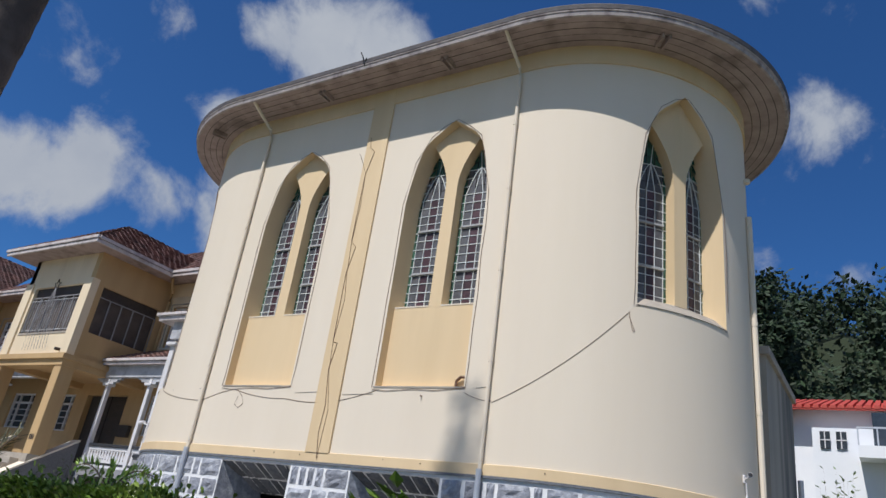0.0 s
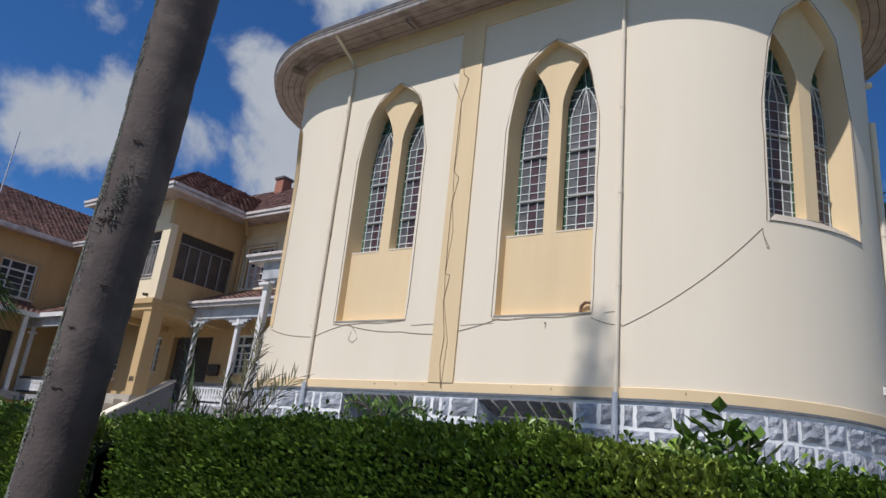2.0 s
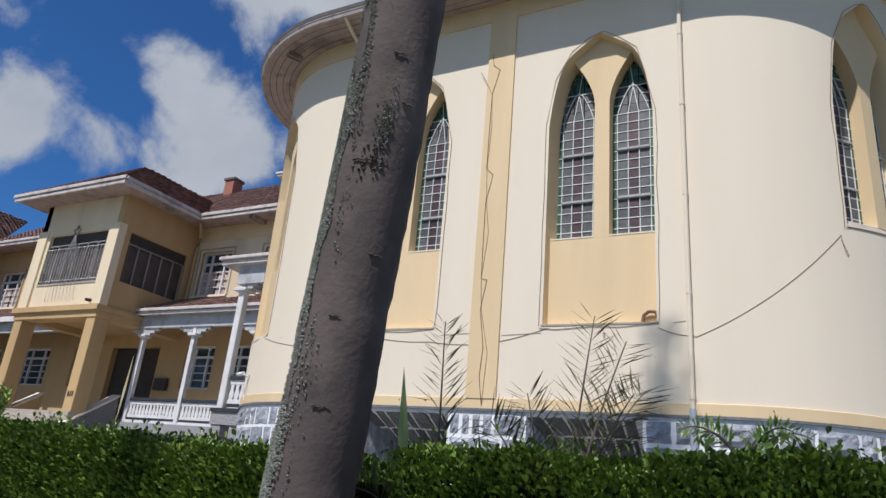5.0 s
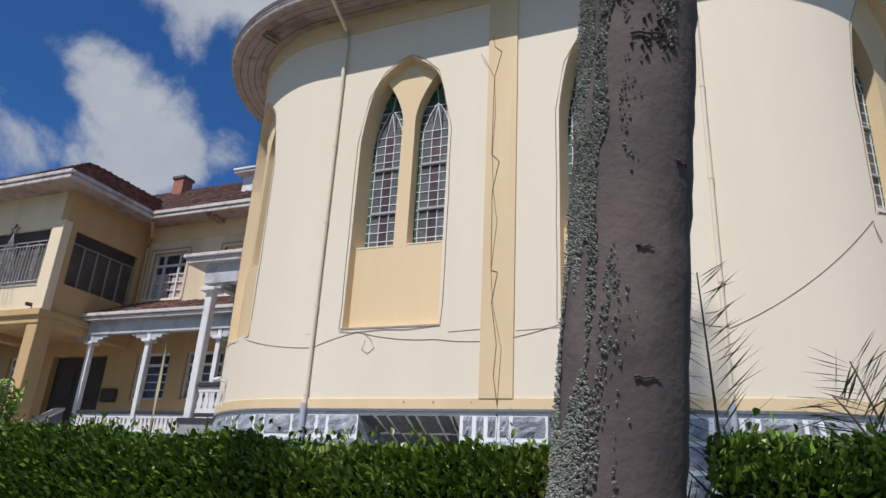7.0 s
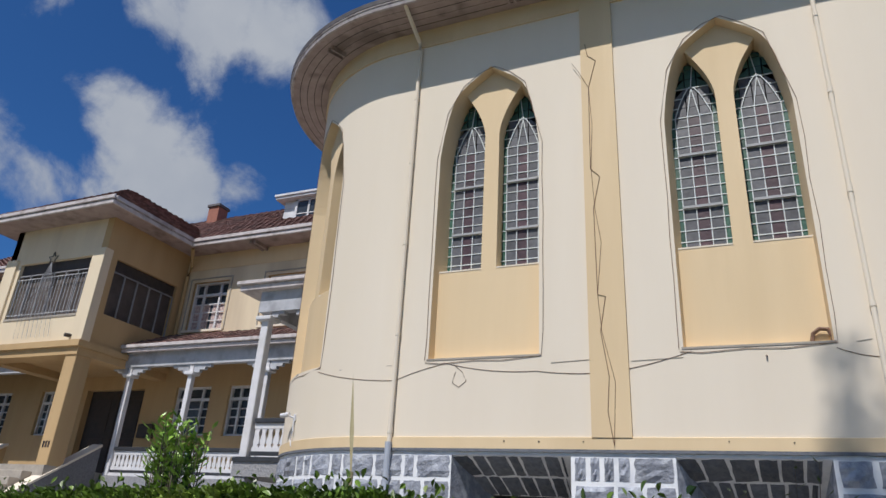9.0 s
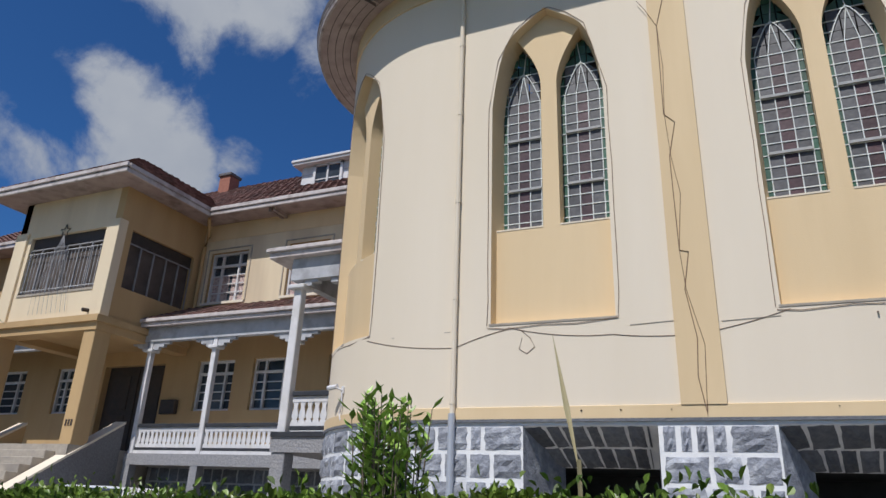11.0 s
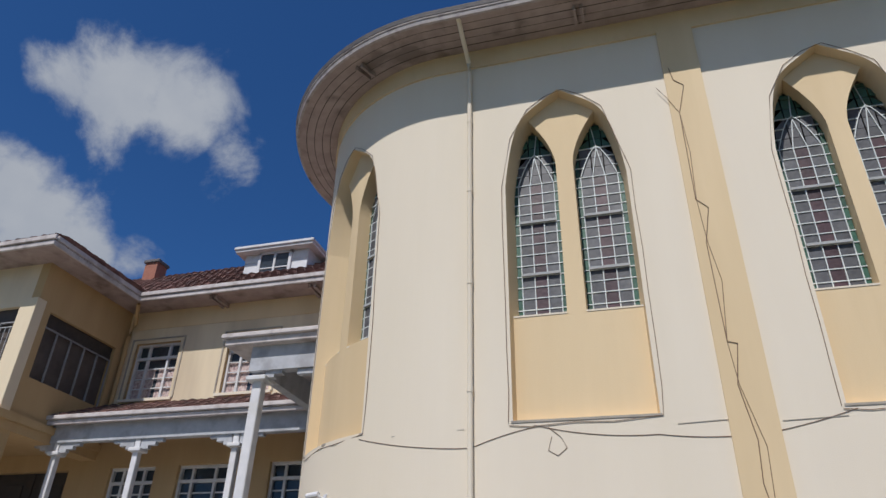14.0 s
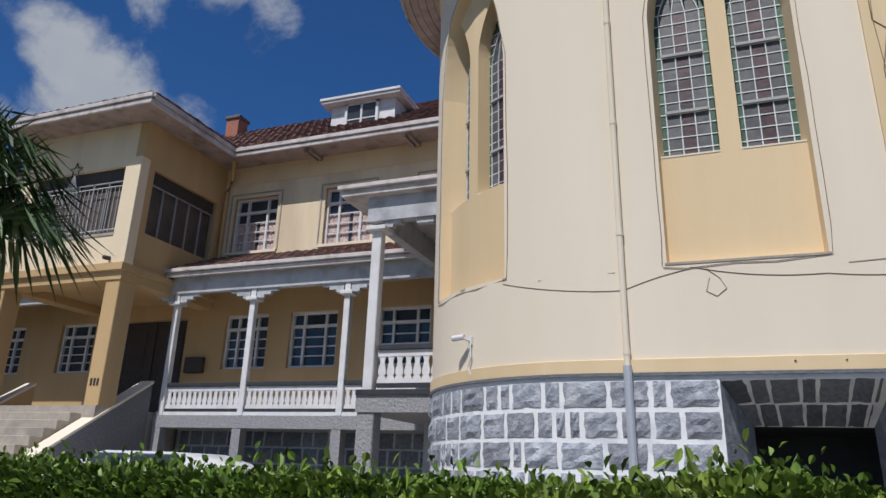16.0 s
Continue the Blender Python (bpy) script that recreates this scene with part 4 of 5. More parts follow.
# wing roof: hipped
xa, xb, ya = WX0 - 0.7, WX1 + 0.7, WFY - OVH
eaves(xa, xb, ya, HY - OVH, ze, [(xa - 0.05, xb + 0.05, ya - 0.06, ya, ze - 0.06, ze + 0.06), (xa - 0.09, xb + 0.09, ya - 0.10, ya - 0.03, ze + 0.07, ze + 0.18), (xb, xb + 0.05, ya, HY - OVH, ze - 0.06, ze + 0.06), (xb + 0.02, xb + 0.09, ya, HY - OVH - 0.1, ze + 0.07, ze + 0.18)])
hip = ((xa + xb) / 2, 13.8, 11.24)
rid = ((xa + xb) / 2, HY + 3.0, 11.24)
tiled("roof_tiles", [(xb + 0.05, ya, ze + 0.16), (xb + 0.05, HY - OVH + 0.3, ze + 0.16), rid, hip], "weathered red-brown clay tiles")
tiled("roof_tiles", [(xa - 0.05, HY - OVH, ze + 0.16), (xa - 0.05, ya, ze + 0.16), hip, rid], "weathered red-brown clay tiles")
tiled("roof_tiles", [(xa - 0.05, ya, ze + 0.16), (xb + 0.05, ya, ze + 0.16), hip, hip], "weathered red-brown clay tiles")
part("soffit", boxes((WX1 - 0.02, WX1 + 0.72, HY - OVH - 0.01, HY + 0.04, ze - 0.012, ze + 0.03)), "soffit", house)
# valley spout
bm = bmesh.new()
tube(bm, [(WX1 + 0.6, HY - 0.6, ze - 0.05), (WX1 + 0.35, HY - 0.25, ze - 0.45), (WX1 + 0.12, HY - 0.10, ze - 0.7), (WX1 + 0.10, HY - 0.08, 6.6)], 0.05, 8)
part("drain_pipe", bm, "yellow", house, "painted drain pipe in the corner", True)

# chimney and dormer
ch = part("chimney", boxes((-24.98, -24.48, 18.5, 19.0, 11.9, 13.12)), "brick", house, "red brick chimney stack")
part("chimney_cap", boxes((-25.04, -24.42, 18.44, 19.06, 13.12, 13.24), bev=0.02), "slate", ch)
dor = new("dormer")
dor.parent = house
dor["label"] = "small white weatherboarded roof dormer"
bm = bmesh.new()
for k in range(5):
    z = 10.5 + k * 0.17
    box(bm, -19.2, -17.25, 15.98 - 0.012 * (k % 2), 17.9, z, z + 0.165)
part("dormer_cladding", bm, "white", dor)
part("dormer_roof", boxes((-19.45, -17.0, 15.7, 18.4, 11.36, 11.44), (-19.42, -17.03, 15.74, 18.4, 11.28, 11.36), bev=0.01), "white", dor)
for x in (-18.66, -18.2):
    part("dormer_window", boxes((x, x + 0.4, 15.93, 15.97, 10.6, 11.2)), "glassdark", dor)
part("dormer_frame", boxes((-18.74, -18.66, 15.9, 15.97, 10.5, 11.26), (-18.26, -18.2, 15.9, 15.97, 10.5, 11.26), (-17.8, -17.72, 15.9, 15.97, 10.5, 11.26), (-18.74, -17.72, 15.9, 15.97, 11.2, 11.28), (-18.66, -17.8, 15.91, 15.965, 10.75, 10.78)), "white", dor)

# verandah right of the wing
VY = 13.6
part("verandah_floor", boxes((-21.5, HX1, VY - 0.12, HY, 2.42, 2.68)), "rough", house, "grey roughcast verandah edge")
part("verandah_deck", boxes((-21.5, HX1, VY - 0.05, HY, 2.68, 2.76)), "white", house)
part("verandah_base", boxes((-21.5, HX1, VY + 0.7, VY + 0.8, 0.35, 2.42)), "mortargrey", house, "stone wall under the verandah, shade put into its dark stones")
tiled("verandah_roof", [(-21.85, VY - 0.25, 5.98), (-14.2, VY - 0.25, 5.98), (-14.2, HY - 0.02, 6.72), (-21.85, HY - 0.02, 6.72)], "red clay tile verandah roof")
part("verandah_eave", boxes((-21.9, -14.2, VY - 0.3, VY - 0.24, 5.80, 5.90), (-21.9, -14.2, VY - 0.36, VY - 0.27, 5.91, 6.0), bev=0.01), "trim", house, "weathered pale eave board")
part("verandah_ceiling", boxes((-21.85, -14.2, VY - 0.26, HY, 5.84, 5.88)), "soffit", house)
part("verandah_beam", boxes((-21.6, -14.3, VY - 0.10, VY + 0.06, 5.45, 5.84)), "greyedwhite", house, "white beam, greyed for the shade it stands in")
for x in (-21.38, -19.25, -16.87):
    post = part("post", boxes((x - 0.07, x + 0.07, VY - 0.07, VY + 0.07, 2.68, 5.46), bev=0.012), "white", house, "white verandah post")
    part("capital", boxes((x - 0.15, x + 0.15, VY - 0.14, VY + 0.14, 5.18, 5.26), bev=0.012), "white", post)
    for s in (-1, 1):
        part("corbel", boxes(*[(min(x + s * 0.09, x + s * (0.62 - 0.17 * k)), max(x + s * 0.09, x + s * (0.62 - 0.17 * k)), VY - 0.06, VY + 0.04, 5.45 - 0.07 * (k + 1), 5.45 - 0.07 * k) for k in range(3)]), "greyedwhite", post, "stepped wooden corbel")
    part("pier", boxes((x - 0.11, x + 0.11, VY - 0.11, VY + 0.11, 0.35, 2.42)), "rough", house, "roughcast pier")


def railing(x0, x1, y, z0, z1, step):
    """A fretwork railing: boards with cut-out gaps between, a black hand rail and a dark foot rail."""
    t = new("railing")
    t.parent = house
    t["label"] = "white fretwork railing under a black hand rail"
    part("hand_rail", boxes((x0, x1, y - 0.06, y + 0.06, z1, z1 + 0.09), bev=0.012), "black", t, "black hand rail")
    part("rail_board", boxes((x0, x1, y - 0.02, y + 0.02, z1 - 0.10, z1), (x0, x1, y - 0.02, y + 0.02, z0, z0 + 0.07)), "white", t)
    part("foot_rail", boxes((x0, x1, y - 0.03, y + 0.03, z0 - 0.07, z0)), "black", t)
    n = max(1, round((x1 - x0) / step))
    w = (x1 - x0) / n
    za, zb = z0 + 0.07, z1 - 0.10
    prof = [(0.0, 0.42), (0.06, 0.42), (0.14, 0.27), (0.22, 0.42), (0.34, 0.45), (0.75, 0.24), (0.90, 0.30), (1.0, 0.42)]
    b = bmesh.new()
    for (s0, w0), (s1, w1) in zip(prof, prof[1:]):
        zz0, zz1 = (zb - za) * s0, (zb - za) * s1
        for f in (-0.012, 0.012):
            quad(b, (-w * w0, f, zz0), (w * w0, f, zz0), (w * w1, f, zz1), (-w * w1, f, zz1))
        for s in (-1, 1):
            quad(b, (s * w * w0, -0.012, zz0), (s * w * w0, 0.012, zz0), (s * w * w1, 0.012, zz1), (s * w * w1, -0.012, zz1))
    first = part("fret_board", b, "white", t, "white board cut with half diamonds")
    first.location = (x0 + 0.5 * w, y, za)
    for i in range(1, n):
        ob = new("fret_board", first.data)
        ob.parent, ob.location = t, (x0 + (i + 0.5) * w, y, za)


railing(-21.30, -19.34, VY, 2.83, 3.30, 0.14)
railing(-19.16, -16.96, VY, 2.83, 3.30, 0.14)
railing(-16.78, -15.0, VY, 2.83, 3.30, 0.14)

# tall corner porch next to the chapel
TY = 10.79
part("porch_roof", boxes((-15.5, -13.3, TY - 0.3, HY, 6.17, 6.25), (-15.44, -13.3, TY - 0.24, HY, 6.05, 6.17), bev=0.012), "trim", house, "pale weathered corner porch roof")
part("porch_beam", boxes((-14.98, -13.4, TY - 0.1, TY + 0.1, 5.62, 6.06), (-14.98, -14.8, TY + 0.1, HY, 5.62, 6.06)), "greyedwhite", house, "white boxed beam, greyed for its shade")
part("corbel", boxes((-14.68, -14.52, TY - 0.06, TY + 0.06, 5.5, 5.56), (-14.68, -14.38, TY - 0.06, TY + 0.06, 5.56, 5.62)), "greyedwhite", house)
part("corbel", boxes((-14.1, -13.8, TY - 0.06, TY + 0.06, 5.52, 5.62), bev=0.008), "greyedwhite", house)
post = part("post", boxes((-14.88, -14.71, TY - 0.085, TY + 0.085, 2.72, 5.5), bev=0.014), "white", house, "tall square white post")
part("capital", boxes((-14.97, -14.61, TY - 0.17, TY + 0.17, 5.44, 5.52), bev=0.012), "white", post)
part("porch_floor", boxes((-14.95, -13.4, TY - 0.12, 13.5, 2.5, 2.76)), "rough", house, "grey roughcast porch edge")
part("porch_floor_rail", boxes((-14.95, -13.5, TY - 0.15, TY - 0.115, 2.76, 2.84)), "black", house)
part("pier", boxes((-14.93, -14.64, TY - 0.10, TY + 0.18, 0.35, 2.5), bev=0.015), "rough", house, "roughcast pier")
part("post", boxes((-13.98, -13.84, TY + 0.9, TY + 1.04, 2.76, 5.7), bev=0.012), "cream", house, "cream porch post")
part("porch_base", boxes((-14.64, -13.3, TY + 1.9, TY + 2.0, 0.35, 2.5)), "mortargrey", house)
railing(-14.66, -13.62, TY, 2.95, 3.46, 0.15)

# verandah left of the wing, and the far left wing
part("verandah_floor", boxes((HX0, -25.4, VY - 0.12, HY, 2.42, 2.68)), "rough", house)
tiled("verandah_roof", [(HX0, VY - 0.25, 5.98), (-25.6, VY - 0.25, 5.98), (-25.6, HY - 0.02, 6.72), (HX0, HY - 0.02, 6.72)], "red clay tile verandah roof")
part("verandah_eave", boxes((HX0, -25.6, VY - 0.3, VY - 0.24, 5.80, 5.98)), "white", house)
part("verandah_beam", boxes((HX0, -25.6, VY - 0.10, VY + 0.06, 5.45, 5.84)), "greyedwhite", house)
for x in (-27.6, -30.0, -32.6):
    post = part("post", boxes((x - 0.07, x + 0.07, VY - 0.07, VY + 0.07, 2.68, 5.46), bev=0.012), "white", house, "white verandah post")
    part("capital", boxes((x - 0.15, x + 0.15, VY - 0.14, VY + 0.14, 5.18, 5.26), bev=0.012), "white", post)
railing(-29.9, -27.7, VY, 2.83, 3.30, 0.14)
railing(-32.5, -30.1, VY, 2.83, 3.30, 0.14)
LX = -33.3
LS = side(LX)
wall_with_holes("left_wing_side", "yellow", 5.0, HY, 0.3, 9.3, [(11.9, 13.4, 6.6, 8.15), (8.3, 9.8, 6.6, 8.15), (11.9, 13.2, 3.1, 5.2)], LS, 0.3, "yellow flank of the far wing")
casement(LS, 11.9, 13.4, 6.6, 8.15, 0.14, "dark")
casement(LS, 8.3, 9.8, 6.6, 8.15, 0.14, "dark")
part("door", boxes((LX - 0.3, LX - 0.2, 11.9, 13.2, 3.1, 5.2)), "wood", house)
tiled("roof_tiles", [(LX + 0.7, 4.0, ze + 0.12), (LX + 0.7, HY - 0.6, ze + 0.12), (LX - 4.2, HY + 3, 12.3), (LX - 4.2, 4.0, 12.3)], "weathered red-brown clay tiles")
part("soffit", boxes((LX, LX + 0.7, 4.0, HY - OVH, ze - 0.02, ze + 0.03)), "soffit", house)
part("gutter", boxes((LX + 0.68, LX + 0.76, 4.0, HY - OVH, ze - 0.06, ze + 0.14), bev=0.012), "trim", house)
tiled("verandah_roof", [(LX + 1.5, 4.0, 5.9), (LX + 1.5, 13.4, 5.9), (LX + 0.02, 13.4, 6.5), (LX + 0.02, 4.0, 6.5)], "red clay tile verandah roof")
part("verandah_eave", boxes((LX + 1.48, LX + 1.56, 4.0, 13.4, 5.75, 5.93)), "white", house)
for y in (12.9, 10.4, 7.9):
    part("post", boxes((LX + 1.28, LX + 1.44, y - 0.08, y + 0.08, 2.7, 5.8), bev=0.012), "white", house, "white verandah post")
part("verandah_floor", boxes((LX, LX + 1.6, 4.0, 13.4, 2.4, 2.72)), "rough", house)
part("back_wall", boxes((HX0 - 8, HX1, 23.8, 24.1, 0.3, 9.2), (HX1 - 0.3, HX1, HY + 0.3, 23.8, 0.3, 9.2)), "yellow", house)
part("upper_floor", boxes((HX0, HX1, HY + 0.3, 23.8, 5.7, 5.8), (HX0, HX1, HY + 0.3, 23.8, 2.6, 2.7), (HX0, HX1, HY + 0.3, HY + 3, 9.3, 9.4)), "soffit", house)
bm = bmesh.new()
tube(bm, [(-36.0, 12.0, 11.2), (-36.0, 12.0, 14.6)], 0.035, 6)
part("mast", bm, "metal", house, "thin roof mast")

# entrance stair
stair = empty("entrance_stair", "pale concrete entrance steps between sloping parapets", "stairs")
for k in range(11):
    z1 = ZG - 0.17 * (k + 1)
    part("step", boxes((-25.2, -21.95, WFY - 0.1 - 0.27 * (k + 1), WFY - 0.1 - 0.27 * k, 0.4, z1), bev=0.01), "concrete", stair)
part("landing", boxes((-25.4, -21.6, WFY - 0.1, HY, 0.4, ZG - 0.01)), "concrete", stair)
for x0, x1 in ((-21.9, -21.58), (-25.5, -25.2)):
    for nm, mt, lb, za, zb, o in (("parapet", "roughdark" if x0 > -23 else "yellow", "dark roughcast sloping parapet" if x0 > -23 else "yellow plastered sloping parapet", 0.4, 0.0, 0.0), ("coping", "cream", "pale parapet coping", None, 0.06, 0.03)):
        bm = bmesh.new()
        lo0, lo1 = (0.4, 0.4) if za else (3.36, 0.92)
        v = [bm.verts.new(p) for x in (x0 - o, x1 + o) for p in ((x, VY - 0.2, lo0), (x, VY - 0.2, 3.36 + zb), (x, 9.6 - o, 0.92 + zb), (x, 9.6 - o, lo1))]
        for f in ((0, 1, 2, 3), (7, 6, 5, 4), (0, 4, 5, 1), (1, 5, 6, 2), (2, 6, 7, 3)):
            bm.faces.new([v[i] for i in f])
        part(nm, bm, mt, stair, lb)
# house number as plain bars
for i, x in enumerate((-21.92, -21.83, -21.74)):
    part("number_bar", boxes((x, x + 0.05, WFY - 0.062, WFY - 0.05, 3.15, 3.30)), "wood", house)


# ---- vegetation ----
def leaf_card(bm, p, d, up, length, width, fold=0.25):
    """One pointed leaf blade, folded along its rib."""
    d = d.normalized()
    s = d.cross(up)
    if s.length < 1e-3:
        s = d.orthogonal()
    s.normalize()
    n = s.cross(d).normalized()
    a = bm.verts.new(p)
    t = bm.verts.new(p + d * length)
    m = bm.verts.new(p + d * length * 0.5 - n * width * fold)
    l = bm.verts.new(p + d * length * 0.48 + s * width / 2)
    r = bm.verts.new(p + d * length * 0.48 - s * width / 2)
    bm.faces.new((a, m, l)), bm.faces.new((m, t, l)), bm.faces.new((a, r, m)), bm.faces.new((m, r, t))


def hedge_front(x):
    return 1.62 + max(0.0, -4.7 - x) * 0.10


def hedge_top(x):
    return 1.60 + 0.10 * math.exp(-((x + 2.6) / 1.3) ** 2) + 0.05 * math.exp(-((x + 7.3) / 0.9) ** 2) + 0.035 * noise.noise((x * 1.3, 0.0, 3.1)) + 0.03 * noise.noise((x * 4.0, 0.0, 7.7))


def hedge(x0, x1, n, name):
    h = empty(name, "dense clipped green hedge along the footpath", "hedge", "hedge", "stuff")
    b = bmesh.new()
    xs2 = np.linspace(x0, x1, 60)
    sec = []
    for x in xs2:
        y, z = hedge_front(x) + 0.10, hedge_top(x) - 0.10
        sec.append([b.verts.new((x, yy, zz)) for yy, zz in ((y, 0.02), (y, z - 0.1), (y + 0.12, z), (y + 0.9, z), (y + 1.0, z - 0.1), (y + 1.0, 0.02))])
    for p, q in zip(sec, sec[1:]):
        for k in range(5):
            b.faces.new((p[k], q[k], q[k + 1], p[k + 1]))
    # inner filler, coloured as the shade behind the leaves
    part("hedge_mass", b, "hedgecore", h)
    rng = np.random.RandomState(5 + int(abs(x0)))
    co, fa = [], []
    for i in range(n):
        x = rng.uniform(x0, x1)
        u = rng.rand()
        yf, zt = hedge_front(x), hedge_top(x)
        if u < 0.42:
            p = Vector((x, yf + rng.uniform(-0.03, 0.10), rng.uniform(0.9, zt)))
            out = Vector((rng.uniform(-.7, .7), -1.0, rng.uniform(0.0, 1.1)))
        else:
            f = rng.rand() ** 1.4
            p = Vector((x, yf + f * 1.1, zt - 0.06 + rng.uniform(-0.05, 0.05) + 0.05 * noise.noise((x * 3, f * 4, 1.0))))
            if rng.rand() < 0.05:
                p.z += rng.uniform(0.01, 0.07)
            out = Vector((rng.uniform(-.9, .9), rng.uniform(-.9, .5), rng.uniform(0.2, 1.4)))
        L, wd = rng.uniform(0.020, 0.037), rng.uniform(0.012, 0.020)
        d = out.normalized()
        s = d.cross(Vector((rng.uniform(-1, 1), rng.uniform(-1, 1), 1)))
        if s.length < 1e-3:
            continue
        s.normalize()
        nn = s.cross(d)
        k = len(co)
        up_ = nn * wd * .3
        co += [p, p + d * L * .45 + s * wd * .5 + up_, p + d * L * .75 + s * wd * .4 + up_, p + d * L, p + d * L * .75 - s * wd * .4 + up_, p + d * L * .45 - s * wd * .5 + up_]
        fa += [(k, k + 1, k + 2, k + 3), (k, k + 3, k + 4, k + 5)]
    me = bpy.data.meshes.new("foliage")
    me.from_pydata([tuple(v) for v in co], [], fa)
    me.materials.append(M["leaf"])
    ob = new("foliage", me)
    ob.parent = h
    ob["kind"] = "stuff"


hedge(-14.5, -4.95, 190000, "hedge")
hedge(-4.6, 0.8, 120000, "hedge")

# palm trunk
TX, TYY = -4.75, 1.43
palm = empty("palm_tree", "tall palm with ringed grey-brown trunk and patches of lichen", "palm tree")


def trunk_r(z):
    return 0.148 + 0.05 * max(0.0, 1.2 - z) + 0.006 * min(2.0, max(0.0, z - 2.0))


def trunk_c(z):
    return Vector((TX + 0.05 * (z - 2) - 0.02 * noise.noise((z * 0.5, 1.0, 0)), TYY + 0.02 * noise.noise((z * 0.5, 9.0, 0)), z))


bm = bmesh.new()
zs = list(np.arange(0.0, 7.81, 0.055))
rings = []
for z in zs:
    ring_phase = (z / 0.30) % 1.0
    bulge = 0.006 * (1 - abs(2 * ring_phase - 1)) + (0.005 if ring_phase < 0.2 else 0)
    c0, row = trunk_c(z), []
    for k in range(28):
        a = k * 2 * math.pi / 28
        r = trunk_r(z) + bulge + 0.006 * noise.noise((math.cos(a) * 2.5, math.sin(a) * 2.5, z * 2.2))
        row.append(bm.verts.new(c0 + Vector((math.cos(a) * r, math.sin(a) * r, 0.02 * math.sin(a + z)))))
    rings.append(row)
for p, q in zip(rings, rings[1:]):
    for k in range(28):
        bm.faces.new((p[k], p[(k + 1) % 28], q[(k + 1) % 28], q[k]))
trunk = part("trunk", bm, "bark", palm, "", True)
# lichen crust, mostly on one flank
rng = random.Random(11)
co, fa = [], []
for i in range(30000):
    z = rng.uniform(0.9, 5.5)
    a = radians(-127) + rng.gauss(0, 0.29) + 0.25 * noise.noise((z * 1.6, 3.3, 0))
    if noise.noise((a * 3.2, z * 3.0, 5.0)) < -0.04:
        continue
    if rng.random() < 0.012:
        a = radians(-52) + rng.gauss(0, 0.1)
        z = 2.75 + rng.gauss(0, 0.08)
    r = trunk_r(z) + 0.0105
    p = trunk_c(z) + Vector((math.cos(a) * r, math.sin(a) * r, 0))
    n = Vector((math.cos(a), math.sin(a), 0))
    t = Vector((-math.sin(a), math.cos(a), 0))
    s = rng.uniform(0.002, 0.0052)
    k = len(co)
    m = 5
    co.append(p + n * s * 0.7)
    for j in range(m):
        b_ = j * 2 * math.pi / m + rng.random()
        co.append(p + (t * math.cos(b_) + Vector((0, 0, 1)) * math.sin(b_)) * s * rng.uniform(.7, 1.3) - n * 0.004)
    fa += [(k, k + 1 + j, k + 1 + (j + 1) % m) for j in range(m)]
me = bpy.data.meshes.new("lichen")
me.from_pydata([tuple(v) for v in co], [], fa)
me.materials.append(M["lichen"])
ob = new("lichen", me)
ob.parent = palm
ob["label"], ob["kind"] = "crust of pale grey lichen", "stuff"
# scars
for z, a, w in ((2.60, -62, 0.13), (1.72, -60, 0.06), (2.02, -66, 0.04), (2.25, -30, 0.05), (3.05, -48, 0.05), (2.85, -25, 0.05)):
    b = bmesh.new()
    r = trunk_r(z) + 0.008
    pts = []
    for i in range(7):
        aa = radians(a) + (i / 6 - 0.5) * w / r
        zz = z + 0.003 * math.sin(i * 2.1)
        pts.append(trunk_c(zz) + Vector((math.cos(aa) * r, math.sin(aa) * r, 0)))
    tube(b, pts, 0.0045, 5, 0.4)
    part("scar", b, "scar", palm)
rng = random.Random(4)
b = bmesh.new()
for i in range(26):
    a, z = radians(-62 + rng.gauss(0, 11)), 2.60 + rng.gauss(0, 0.035)
    r = trunk_r(z) + 0.001
    p = trunk_c(z) + Vector((math.cos(a) * r, math.sin(a) * r, 0))
    tube(b, [p, p + Vector((math.cos(a), math.sin(a), rng.uniform(-.4, .3))) * 0.012], 0.006, 5, 0.3)
part("knot", b, "scar", palm, "rough dark knot")
# crown far overhead, unseen; sunward fronds lengthened to shade the trunk
b = bmesh.new()
top = trunk_c(7.8)
rng = random.Random(7)
for i in range(20):
    a, el = i * 2 * math.pi / 20 + rng.uniform(-.15, .15), rng.uniform(0.05, 0.6)
    reach = 3.5 if math.sin(a) < -0.1 else 1.7
    rib = []
    for s in np.linspace(0, 1, 24):
        h = reach * s * math.cos(el)
        rib.append(top + Vector((math.cos(a) * h, math.sin(a) * h, reach * s * math.sin(el) - 0.43 * reach * s * s)))
    tube(b, rib, 0.025, 5, 0.2)
    for p, q in zip(rib[2:], rib[3:]):
        d = q - p
        for sgn in (-1, 1):
            for f in (0.0, 0.5):
                sd = d.cross(Vector((0, 0, 1))).normalized() * sgn
                leaf_card(b, p.lerp(q, f), sd + d.normalized() * 0.5 + Vector((0, 0, -0.5)), Vector((0, 0, 1)), 0.75, 0.055)
part("crown", b, "frond", palm, "unseen feathered palm crown, longer sunward to shade the trunk")


